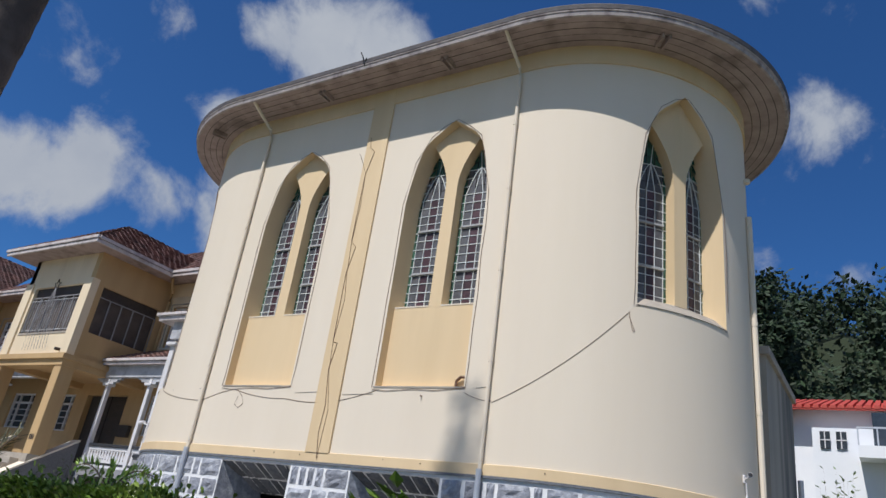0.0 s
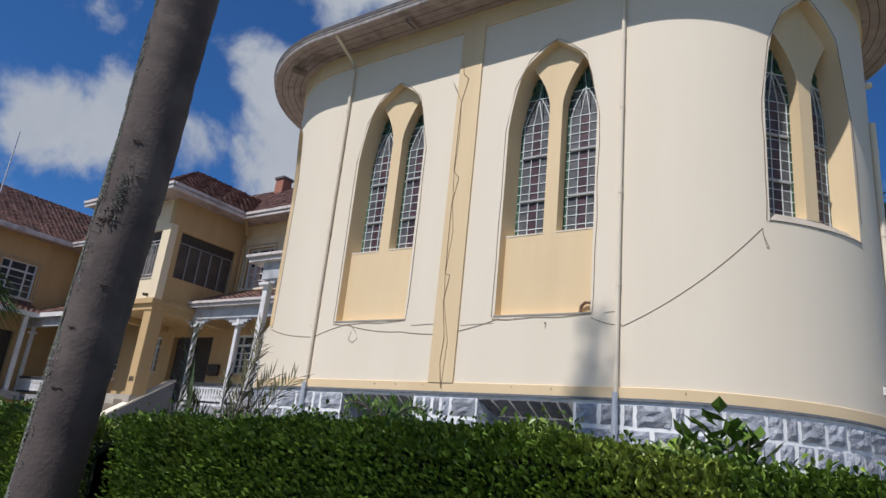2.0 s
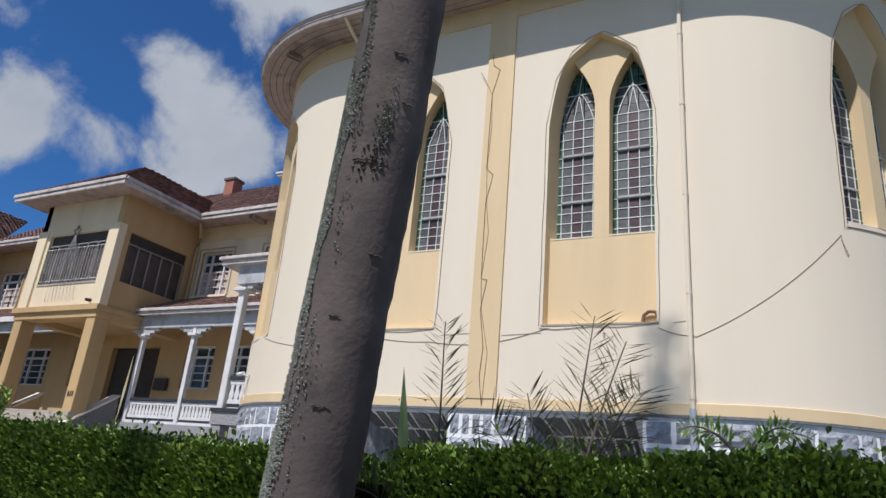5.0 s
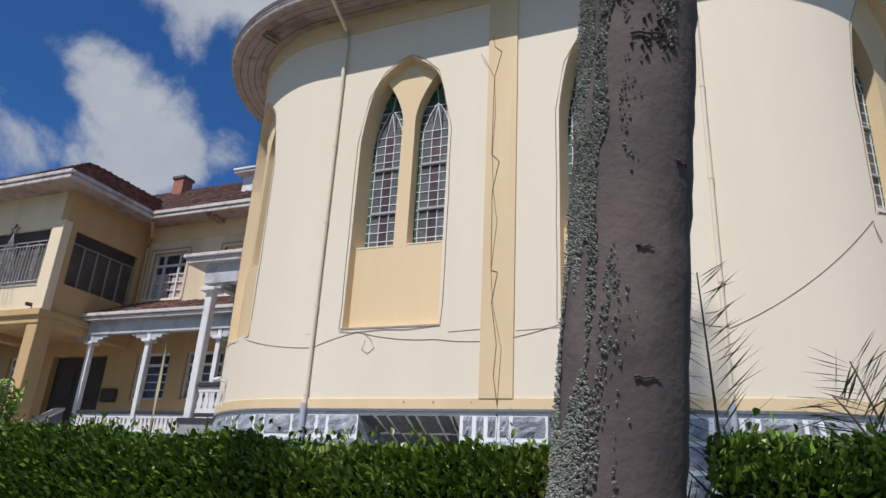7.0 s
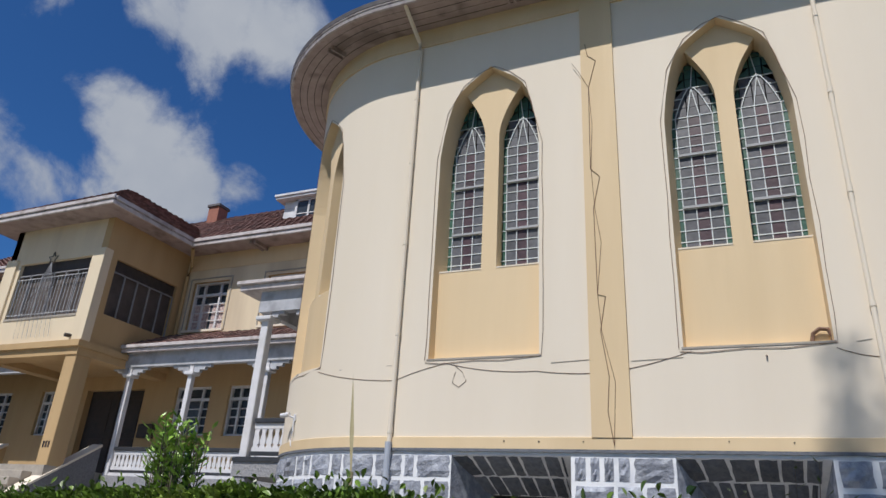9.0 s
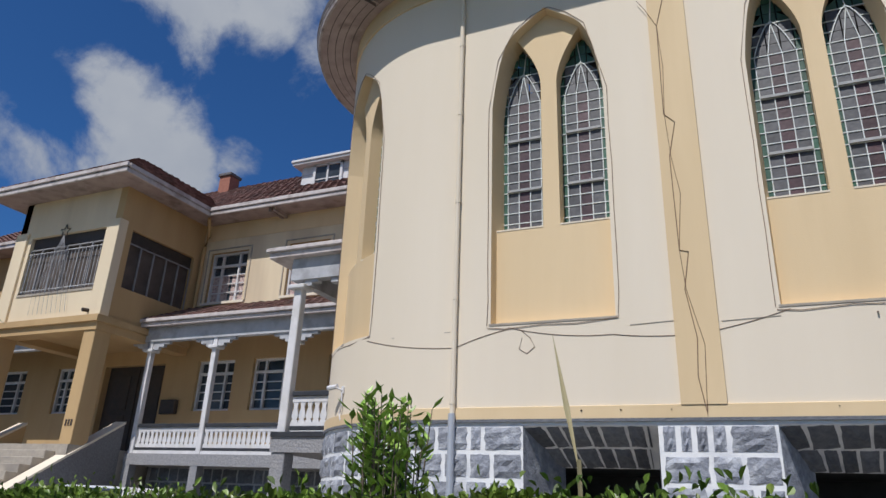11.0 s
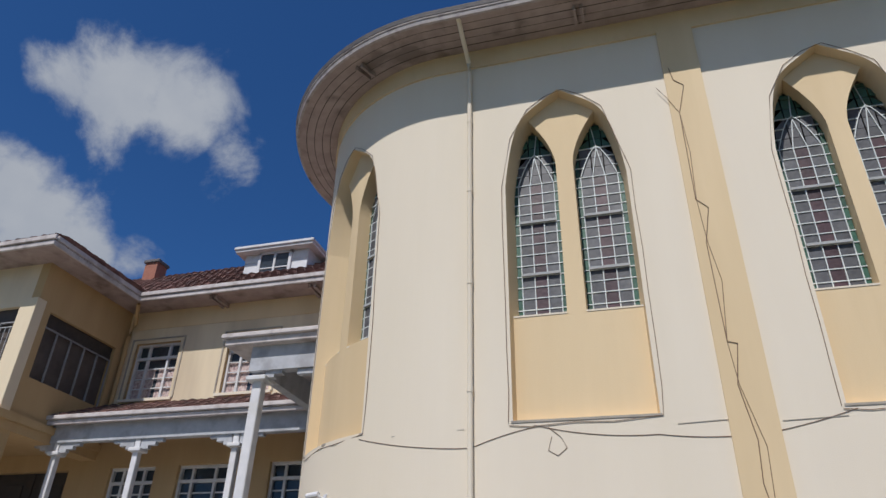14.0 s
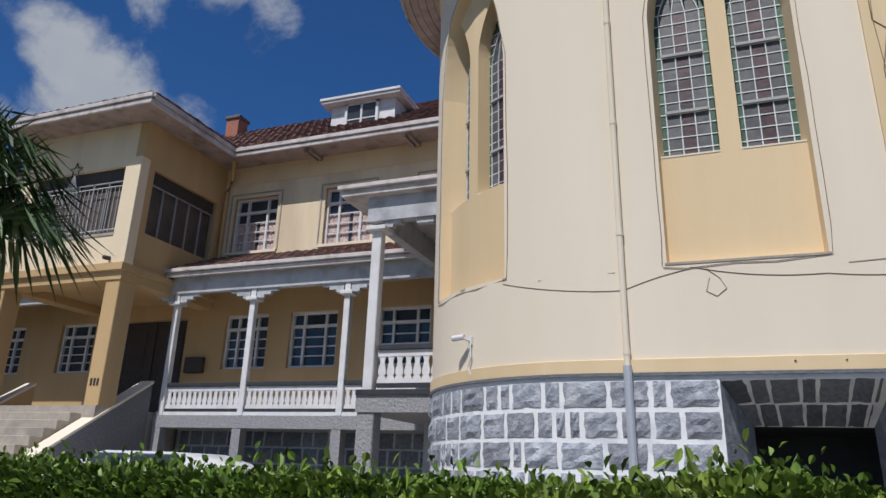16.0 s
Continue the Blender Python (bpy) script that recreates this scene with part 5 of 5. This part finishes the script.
def feather(bm_rib, bm_leaf, base, a, el, length, droop, pairs, leaf_len, seed, width=0.008):
    """One pinnate frond: a rib with drooping narrow leaflets."""
    rng = random.Random(seed)
    rib = []
    for s in np.linspace(0, 1, 14):
        h = length * s * math.cos(el)
        rib.append(Vector(base) + Vector((math.cos(a) * h, math.sin(a) * h, length * s * math.sin(el) - droop * s * s)))
    tube(bm_rib, rib, 0.007, 5, 0.3)
    for i in range(pairs):
        s = 0.25 + 0.75 * i / pairs
        k = s * 13
        p = rib[min(12, int(k))].lerp(rib[min(13, int(k) + 1)], k % 1)
        d = (rib[min(13, int(k) + 1)] - rib[min(12, int(k))]).normalized()
        sd = d.cross(Vector((0.25, 1, 0)))
        sd = sd.normalized() if sd.length > 1e-3 else Vector((1, 0, 0))
        for sgn in (-1, 1):
            v = sd * sgn + d * rng.uniform(0.35, 0.9) + Vector((rng.uniform(-.2, .2), rng.uniform(-.2, .2), rng.uniform(-.25, .35)))
            leaf_card(bm_leaf, p, v, Vector((rng.uniform(-.3, .3), rng.uniform(-.3, .3), 1)), leaf_len * (1 - 0.55 * s) * rng.uniform(.75, 1.2), width)


def young_palm(x, y, fronds, label, mat="frond"):
    t = empty("young_palm", label, "palm", "young palms")
    rb, lf = bmesh.new(), bmesh.new()
    for i, (a, el, L, droop, z0) in enumerate(fronds):
        feather(rb, lf, (x, y, z0), radians(a), radians(el), L, droop, 34, 0.25, int(x * 100) + i)
    tube(rb, [(x, y, 0.0), (x, y, 1.5)], 0.03, 7, 0.6)
    part("stem", rb, "twig", t)
    part("foliage", lf, mat, t)


young_palm(-4.56, 1.9, [(150, 86, 0.98, 0.06, 1.25), (60, 74, 0.65, 0.2, 1.2), (200, 60, 0.62, 0.25, 1.2)], "slender young palm rising out of the hedge")
young_palm(-4.08, 1.84, [(20, 84, 1.08, 0.12, 1.2), (350, 76, 1.02, 0.20, 1.25), (150, 78, 0.88, 0.18, 1.2), (40, 70, 0.95, 0.28, 1.3), (10, 72, 0.82, 0.2, 1.3), (200, 70, 0.7, 0.2, 1.3)], "arching half-dry young palm in the hedge", "dryfrond")


def strap_plant(x, y, z, n, length, seed):
    """A tuft of long stiff pointed blades."""
    t = empty("strap_leaf_plant", "tuft of stiff dark green blades behind the hedge", "plant", "tufts")
    rng = random.Random(seed)
    b = bmesh.new()
    for i in range(n):
        a, el = i * 2.4 + rng.uniform(-.3, .3), rng.uniform(0.35, 1.25)
        d = Vector((math.cos(a) * math.cos(el), math.sin(a) * math.cos(el), math.sin(el)))
        leaf_card(b, Vector((x, y, z)), d, Vector((0, 0, 1)), length * rng.uniform(.7, 1.1), 0.035, 0.3)
    part("blade_tuft", b, "frond", t)
    b = bmesh.new()
    tube(b, [(x, y, 0), (x, y, z + 0.02)], 0.03, 7, 0.7)
    part("stem", b, "twig", t)


strap_plant(-4.12, 2.1, 1.42, 22, 0.42, 61)
strap_plant(-4.5, 2.2, 1.40, 16, 0.38, 62)
# single folded spear leaf
sp = empty("spear_leaf", "single folded dry palm spear leaf", "palm leaf")
b = bmesh.new()
tube(b, [(-7.46, 2.66, 0.0), (-7.52, 2.72, 1.8)], 0.008, 5)
leaf_card(b, Vector((-7.51, 2.71, 1.72)), Vector((-0.24, 0.22, 1.0)), Vector((0.3, -1, 0.2)), 0.56, 0.02, 0.2)
part("blade", b, "dry", sp)
sp = empty("spear_leaf", "broad green spear leaf standing in the hedge", "palm leaf")
b = bmesh.new()
tube(b, [(-4.9, 2.25, 0.0), (-4.92, 2.25, 1.5)], 0.012, 5)
leaf_card(b, Vector((-4.92, 2.25, 1.45)), Vector((-0.12, 0.0, 1.0)), Vector((0.4, -1, 0.2)), 0.60, 0.05, 0.15)
part("blade", b, "frond", sp)


def shrub(x, y, z0, z1, spread, n, leaf_len, leaf_w, mat, label, seed, name="shrub", per=9, low=0.35):
    t = empty(name, label, "shrub", "shrubs")
    rng = random.Random(seed)
    st, lf = bmesh.new(), bmesh.new()
    for i in range(n):
        a, rr = rng.uniform(0, 2 * math.pi), spread * rng.random() ** 0.6
        tip = Vector((x + math.cos(a) * rr, y + math.sin(a) * rr, z1 - rr * 0.7 * rng.random() - rng.uniform(0, 0.15) * (z1 - z0)))
        base = Vector((x + rng.uniform(-.03, .03), y + rng.uniform(-.03, .03), z0))
        mid = base.lerp(tip, 0.55) + Vector((math.cos(a), math.sin(a), 0)) * rr * 0.25
        pts = [base, mid, tip]
        tube(st, pts, 0.0035, 4, 0.4)
        for k in range(per):
            s = low + (1 - low) * k / (per - 1)
            p = base.lerp(mid, s / 0.55) if s < 0.55 else mid.lerp(tip, (s - 0.55) / 0.45)
            b2 = rng.uniform(0, 2 * math.pi)
            leaf_card(lf, p, Vector((math.cos(b2), math.sin(b2), rng.uniform(0.2, 1.2))), Vector((0, 0, 1)), leaf_len * rng.uniform(.7, 1.2), leaf_w * rng.uniform(.8, 1.2))
    part("stem", st, "twig", t)
    part("foliage", lf, mat, t)


shrub(-7.83, 2.04, 1.35, 1.905, 0.11, 50, 0.05, 0.017, "sapling", "bright green sapling growing out of the hedge", 3, per=22, low=0.1)
shrub(-1.9, 2.7, 1.2, 1.92, 0.16, 14, 0.13, 0.06, "leaf", "broad-leaved plant behind the hedge", 5)
shrub(-2.1, 2.8, 1.2, 1.82, 0.14, 12, 0.12, 0.055, "leaf", "broad-leaved plant behind the hedge", 6)
shrub(-8.9, 2.3, 1.2, 1.72, 0.3, 26, 0.026, 0.012, "leaf", "loose leafy shoots above the hedge", 8)
shrub(-5.9, 3.6, 1.0, 2.0, 0.35, 14, 0.05, 0.015, "frond", "thin weedy plant behind the hedge", 9)
# feathery weed
wd = empty("weed", "feathery yellow-green weed against the plinth", "plant")
rb, lf = bmesh.new(), bmesh.new()
for i, a in enumerate((10, 70, 150, 200, 320)):
    feather(rb, lf, (-3.55, 2.45, 1.70), radians(a), radians(58), 0.45, 0.26, 18, 0.09, 40 + i, 0.012)
tube(rb, [(-3.55, 2.45, 0.0), (-3.55, 2.45, 1.71)], 0.008, 5)
part("stem", rb, "twig", wd)
part("foliage", lf, "sapling", wd)


def fan_palm(x, y, z, n, R, seed):
    t = empty("fan_palm", "fan palm with dark drooping split leaves", "palm")
    rng = random.Random(seed)
    st, lf = bmesh.new(), bmesh.new()
    tube(st, [(x, y, 0), (x, y, z)], 0.16, 10, 0.8)
    for i in range(n):
        a, el = i * 2.4, rng.uniform(-0.5, 1.1)
        d = Vector((math.cos(a) * math.cos(el), math.sin(a) * math.cos(el), math.sin(el)))
        hub = Vector((x, y, z)) + d * 0.75
        tube(st, [(x, y, z), hub], 0.018, 5, 0.6)
        sd = d.cross(Vector((0, 0, 1))).normalized()
        for k in range(26):
            b2 = (k / 25 - 0.5) * 2.5 * math.pi * 0.62
            v = (d * math.cos(b2) + sd * math.sin(b2)).normalized()
            L = R * rng.uniform(.8, 1.05)
            elbow = hub + v * L * 0.6
            leaf_card(lf, hub, v, Vector((0, 0, 1)), L * 0.66, 0.07, 0.3)
            leaf_card(lf, elbow - v * 0.05, v + Vector((0, 0, -0.9 - rng.random())), Vector((0, 0, 1)), L * 0.55, 0.045, 0.3)
    part("stem", st, "twig", t)
    part("foliage", lf, "fan", t)


fan_palm(-15.75, 4.1, 3.35, 34, 1.05, 2)

# trees; one, unseen behind the walk, is added to shade the chapel foot
def leafy_tree(x, y, h, crown_r, crown_h, n, mat, label, seed, leaf=0.16, girth=1.0):
    t = empty("tree", label, "tree", "trees")
    rng = random.Random(seed)
    st = bmesh.new()
    tube(st, [(x, y, 0), (x + 0.05, y, h * 0.5), (x, y + 0.05, h * 0.95)], 0.16 * h / 8 * girth, 9, 0.35)
    clumps = []
    for i in range(14):
        a, rr, zz = rng.uniform(0, 6.28), crown_r * rng.uniform(.2, .95), h - crown_h * rng.random()
        p = Vector((x + math.cos(a) * rr, y + math.sin(a) * rr, zz))
        clumps.append(p)
        tube(st, [(x, y, min(zz - rr * 0.5, h * 0.9)), tuple(p)], 0.03 * h / 8 * girth, 5, 0.3)
    part("trunk", st, "twig", t)
    co, fa = [], []
    for i in range(n):
        c0 = rng.choice(clumps)
        p = c0 + Vector((rng.gauss(0, 1), rng.gauss(0, 1), rng.gauss(0, .8))) * crown_r * 0.27
        d = Vector((rng.uniform(-1, 1), rng.uniform(-1, 1), rng.uniform(-1, .6))).normalized()
        s = d.orthogonal().normalized()
        k = len(co)
        L = leaf * rng.uniform(.6, 1.3)
        co += [p, p + d * L * .5 + s * L * .28, p + d * L, p + d * L * .5 - s * L * .28]
        fa.append((k, k + 1, k + 2, k + 3))
    me = bpy.data.meshes.new("crown")
    me.from_pydata([tuple(v) for v in co], [], fa)
    me.materials.append(M[mat])
    ob = new("crown", me)
    ob.parent = t


hz = to_sun / to_sun.y
foot = Vector((-5.12, 8.6, 2.75)) + hz * (-3.4 - 8.6)     # where the shade's outline comes from
leafy_tree(foot.x, foot.y, foot.z + 0.8, 0.36, 1.5, 230, "forest", "unseen tall slim leafy tree across the footpath, added to cast shade", 21, 0.13, 0.4)


# ---- neighbour and far trees ----
nb_ = empty("neighbour_house", "white rendered house with a red sheet roof", "house")
part("wall", boxes((-4.2, 9, 26, 34, 0.4, 7.95)), "whitehouse", nb_)
bm = bmesh.new()
for i in range(60):
    x = -4.6 + i * 0.24
    v = [bm.verts.new(p) for p in ((x, 25.3, 7.75), (x + 0.16, 25.3, 7.75), (x + 0.16, 30, 9.1), (x, 30, 9.1), (x, 25.3, 7.86), (x + 0.16, 25.3, 7.86), (x + 0.16, 30, 9.2), (x, 30, 9.2))]
    for f in ((4, 5, 6, 7), (0, 1, 5, 4), (0, 4, 7, 3), (1, 2, 6, 5)):
        bm.faces.new([v[k] for k in f])
box(bm, -4.6, 9.8, 25.32, 25.4, 7.7, 7.78)
quad(bm, (-4.6, 25.3, 7.77), (9.8, 25.3, 7.77), (9.8, 30, 9.1), (-4.6, 30, 9.1))
part("roof", bm, "redroof", nb_)
part("bay", boxes((-2.27, 0.6, 25.2, 26, 0.4, 7.1)), "whitehouse", nb_)
for x in (-2.05, -1.6):
    w_ = part("window", boxes((x, x + 0.28, 25.15, 25.22, 6.45, 6.98)), "glassdark", nb_)
    part("window_frame", boxes((x - 0.02, x + 0.30, 25.13, 25.17, 6.7, 6.73), (x + 0.12, x + 0.15, 25.13, 25.17, 6.45, 6.98)), "white", w_)
part("balcony", boxes((-1.0, 3, 24.4, 25.2, 6.1, 6.3), (-1.0, 3, 24.4, 24.45, 6.3, 6.45)), "whitehouse", nb_)
part("balcony_rail", boxes((-1.0, 3, 24.4, 24.44, 6.95, 7.0), *[(-1.0 + 0.5 * i, -0.96 + 0.5 * i, 24.4, 24.44, 6.45, 6.95) for i in range(9)]), "metal", nb_)
part("balcony_door", boxes((-0.6, 2.5, 25.16, 25.21, 6.3, 7.6)), "glassdark", nb_)
annex = empty("annex", "mildewed grey annex behind the chapel", "annex")
part("wall", boxes((-2.6, -1.68, 11.95, 15.1, 0.4, 5.36)), "dirtywall", annex)
part("coping", boxes((-2.6, -1.62, 11.9, 15.15, 5.36, 5.5), bev=0.01), "concrete", annex)
bm = bmesh.new()
tube(bm, [(-1.6, 15.0, 0.4), (-1.6, 15.0, 3.9)], 0.05, 8)
part("pipe", bm, "white", annex)

hill = empty("wooded_hill", "dark wooded hillside behind the white house", "woods", kind="stuff")
bm = bmesh.new()
rng = random.Random(31)
gx2 = np.linspace(-14, 40, 28)
gy2 = np.linspace(38, 70, 12)
def hill_z(x, y):
    return 1.5 + 17.0 * min(1.0, max(0.0, (x + 13) / 7)) * min(1.0, max(0.0, (y - 35) / 10)) + 1.4 * noise.noise((x * 0.22, y * 0.22, 2.0))


gv = [[bm.verts.new((x, y, hill_z(x, y) - 1.0)) for x in gx2] for y in gy2]
for j in range(len(gy2) - 1):
    for i in range(len(gx2) - 1):
        bm.faces.new((gv[j][i], gv[j][i + 1], gv[j + 1][i + 1], gv[j + 1][i]))
# same near-black colour, for shade beneath the canopy
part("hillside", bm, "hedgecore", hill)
co, fa = [], []
centres = []
for i in range(260):
    x, y = rng.uniform(-9, 22), rng.uniform(37, 52)
    centres.append((Vector((x, y, hill_z(x, y) + rng.uniform(-.5, 1.8))), rng.uniform(1.0, 2.2)))
for c0, R in centres:
    for k in range(230):
        v = Vector((rng.gauss(0, 1), rng.gauss(0, 1), rng.gauss(0, 1))).normalized() * R * rng.uniform(.75, 1.05)
        p = c0 + v
        d = Vector((rng.uniform(-1, 1), rng.uniform(-1, 1), rng.uniform(-1, 1))).normalized()
        s = d.orthogonal().normalized()
        L = rng.uniform(.22, .5)
        q = len(co)
        co += [p, p + d * L * .5 + s * L * .3, p + d * L, p + d * L * .5 - s * L * .3]
        fa.append((q, q + 1, q + 2, q + 3))
me = bpy.data.meshes.new("canopy")
me.from_pydata([tuple(v) for v in co], [], fa)
me.materials.append(M["forest"])
ob = new("canopy", me)
ob.parent = hill
ob["kind"] = "stuff"
leafy_tree(-5.4, 40.0, 18.6, 1.6, 5.0, 5000, "forest", "tall tree behind the chapel", 33, 0.35)
shrub(-1.6, 23.5, 0.4, 5.6, 0.7, 20, 0.2, 0.08, "leaf", "shrub in front of the white house", 51)

# white car
car = empty("car", "white car parked in front of the verandah", "car", at=(-18.95, 11.2, 0.4))
bm = bmesh.new()
prof = [(-2.1, 0.35), (-2.15, 0.8), (-1.75, 0.95), (-1.1, 1.34), (-0.7, 1.44), (0.75, 1.44), (1.35, 1.30), (1.75, 0.98), (2.1, 0.85), (2.15, 0.35)]
ra = []
for y, inset in ((-0.82, 0.0), (-0.78, 0.0), (0.78, 0.0), (0.82, 0.0)):
    ra.append([bm.verts.new((x * (0.98 if abs(y) > 0.8 else 1.0), y * (0.86 if z > 1.2 else 1.0), z)) for x, z in prof])
for p, q in zip(ra, ra[1:]):
    for k in range(len(prof) - 1):
        bm.faces.new((p[k], p[k + 1], q[k + 1], q[k]))
bm.faces.new(ra[0]), bm.faces.new(ra[-1][::-1])
part("body", bm, "carpaint", car, "white body", True)
for x0, x1 in ((-1.0, -0.15), (-0.05, 0.95)):
    part("side_window", boxes((x0, x1, -0.80, -0.70, 1.02, 1.40), bev=0.03), "glassdark", car)
for x in (-1.35, 1.35):
    for y in (-0.78, 0.78):
        b = bmesh.new()
        tube(b, [(x, y - 0.1, 0.32), (x, y + 0.1, 0.32)], 0.32, 16)
        part("wheel", b, "rubber", car)

# ---- plinth stones ----
def stone_mesh(seed, mat):
    rng = random.Random(seed)
    b = bmesh.new()
    n = 4
    g = [[b.verts.new((i / n - 0.5, (0.007 if i in (0, n) or j in (0, n) else 0.026 + rng.uniform(-0.018, 0.02)), j / n)) for i in range(n + 1)] for j in range(n + 1)]
    for row in (0, n):
        for v in g[row][1:-1]:
            v.co.z += rng.uniform(-0.03, 0.03)
    for j in range(n + 1):
        for i in (0, n):
            g[j][i].co.x += rng.uniform(-0.03, 0.03)
    for j in range(n):
        for i in range(n):
            b.faces.new((g[j][i], g[j][i + 1], g[j + 1][i + 1], g[j + 1][i]))
    rim = [g[0][i] for i in range(n + 1)] + [g[j][n] for j in range(1, n + 1)] + [g[n][i] for i in range(n - 1, -1, -1)] + [g[j][0] for j in range(n - 1, 0, -1)]
    back = [b.verts.new((v.co.x, -0.03, v.co.z)) for v in rim]
    for k in range(len(rim)):
        b.faces.new((rim[k], back[k], back[(k + 1) % len(rim)], rim[(k + 1) % len(rim)]))
    me = bpy.data.meshes.new("stone")
    b.normal_update()
    b.to_mesh(me), b.free()
    me.materials.append(M[mat])
    return me


stones = [stone_mesh(s, "stone") for s in range(10)]
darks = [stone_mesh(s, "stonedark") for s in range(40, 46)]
rng = random.Random(77)
z_top = Z_PL - 0.03
for course in range(6):
    z1 = z_top - 0.318 * course
    z0 = z1 - 0.318
    u = -14.9 + rng.uniform(0, 0.2)
    while u < -0.8:
        w = rng.choice((0.17, 0.24, 0.30, 0.36, 0.42, 0.5)) * rng.uniform(.9, 1.1)
        hit_open = [o for o in OPEN if u + w > o[0] - 0.04 and u < o[1] + 0.01]
        if hit_open:
            a, b_ = hit_open[0]
            if a - u > 0.14:
                w = a - u
            else:
                u = b_ + 0.02
                continue
        ob = new("stone", stones[rng.randrange(10)])
        ob.parent = plinth
        ob.matrix_basis = stand(u + w / 2, 0.0, z0 + 0.03) @ Matrix.Diagonal((max(0.05, w - 0.058), 1, 0.318 - 0.06, 1))
        u += w
# stones lining the splayed heads of the cellar openings, darkened for the shade there
for a, b_ in OPEN:
    ia, ib, zi, dd = a + 0.30, b_ - 0.12, 2.24, 0.75
    for row in range(2):
        s0, s1 = row / 2 + 0.03, (row + 1) / 2 - 0.03
        u = 0.02
        while u < 0.96:
            w = min(rng.uniform(0.10, 0.2), 0.98 - u)
            def at(fu, fs):
                lo, hi = a + (ia - a) * fs, b_ + (ib - b_) * fs
                return Vector((lo + (hi - lo) * fu, WY + dd * fs, Z_OP + (zi - Z_OP) * fs))
            p0, px, pz = at(u + w / 2, s0), at(u + w - 0.015, s0) - at(u + 0.015, s0), at(u + w / 2, s1) - at(u + w / 2, s0)
            n = px.cross(pz).normalized()
            if n.z > 0:
                n = -n
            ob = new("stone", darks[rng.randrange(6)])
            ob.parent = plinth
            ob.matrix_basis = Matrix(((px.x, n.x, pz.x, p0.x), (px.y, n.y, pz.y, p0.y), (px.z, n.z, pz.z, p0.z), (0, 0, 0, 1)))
            u += w
# stones under the verandah, their colour darkened for the shade there
vb = [o for o in house.children if o.name.startswith("verandah_base")][0]
for course in range(5):
    x = -21.4
    while x < -15.2:
        w = rng.uniform(0.25, 0.5)
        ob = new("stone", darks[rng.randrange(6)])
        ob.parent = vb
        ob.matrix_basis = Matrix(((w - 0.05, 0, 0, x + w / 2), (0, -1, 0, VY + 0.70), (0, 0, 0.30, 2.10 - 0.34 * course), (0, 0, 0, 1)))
        x += w
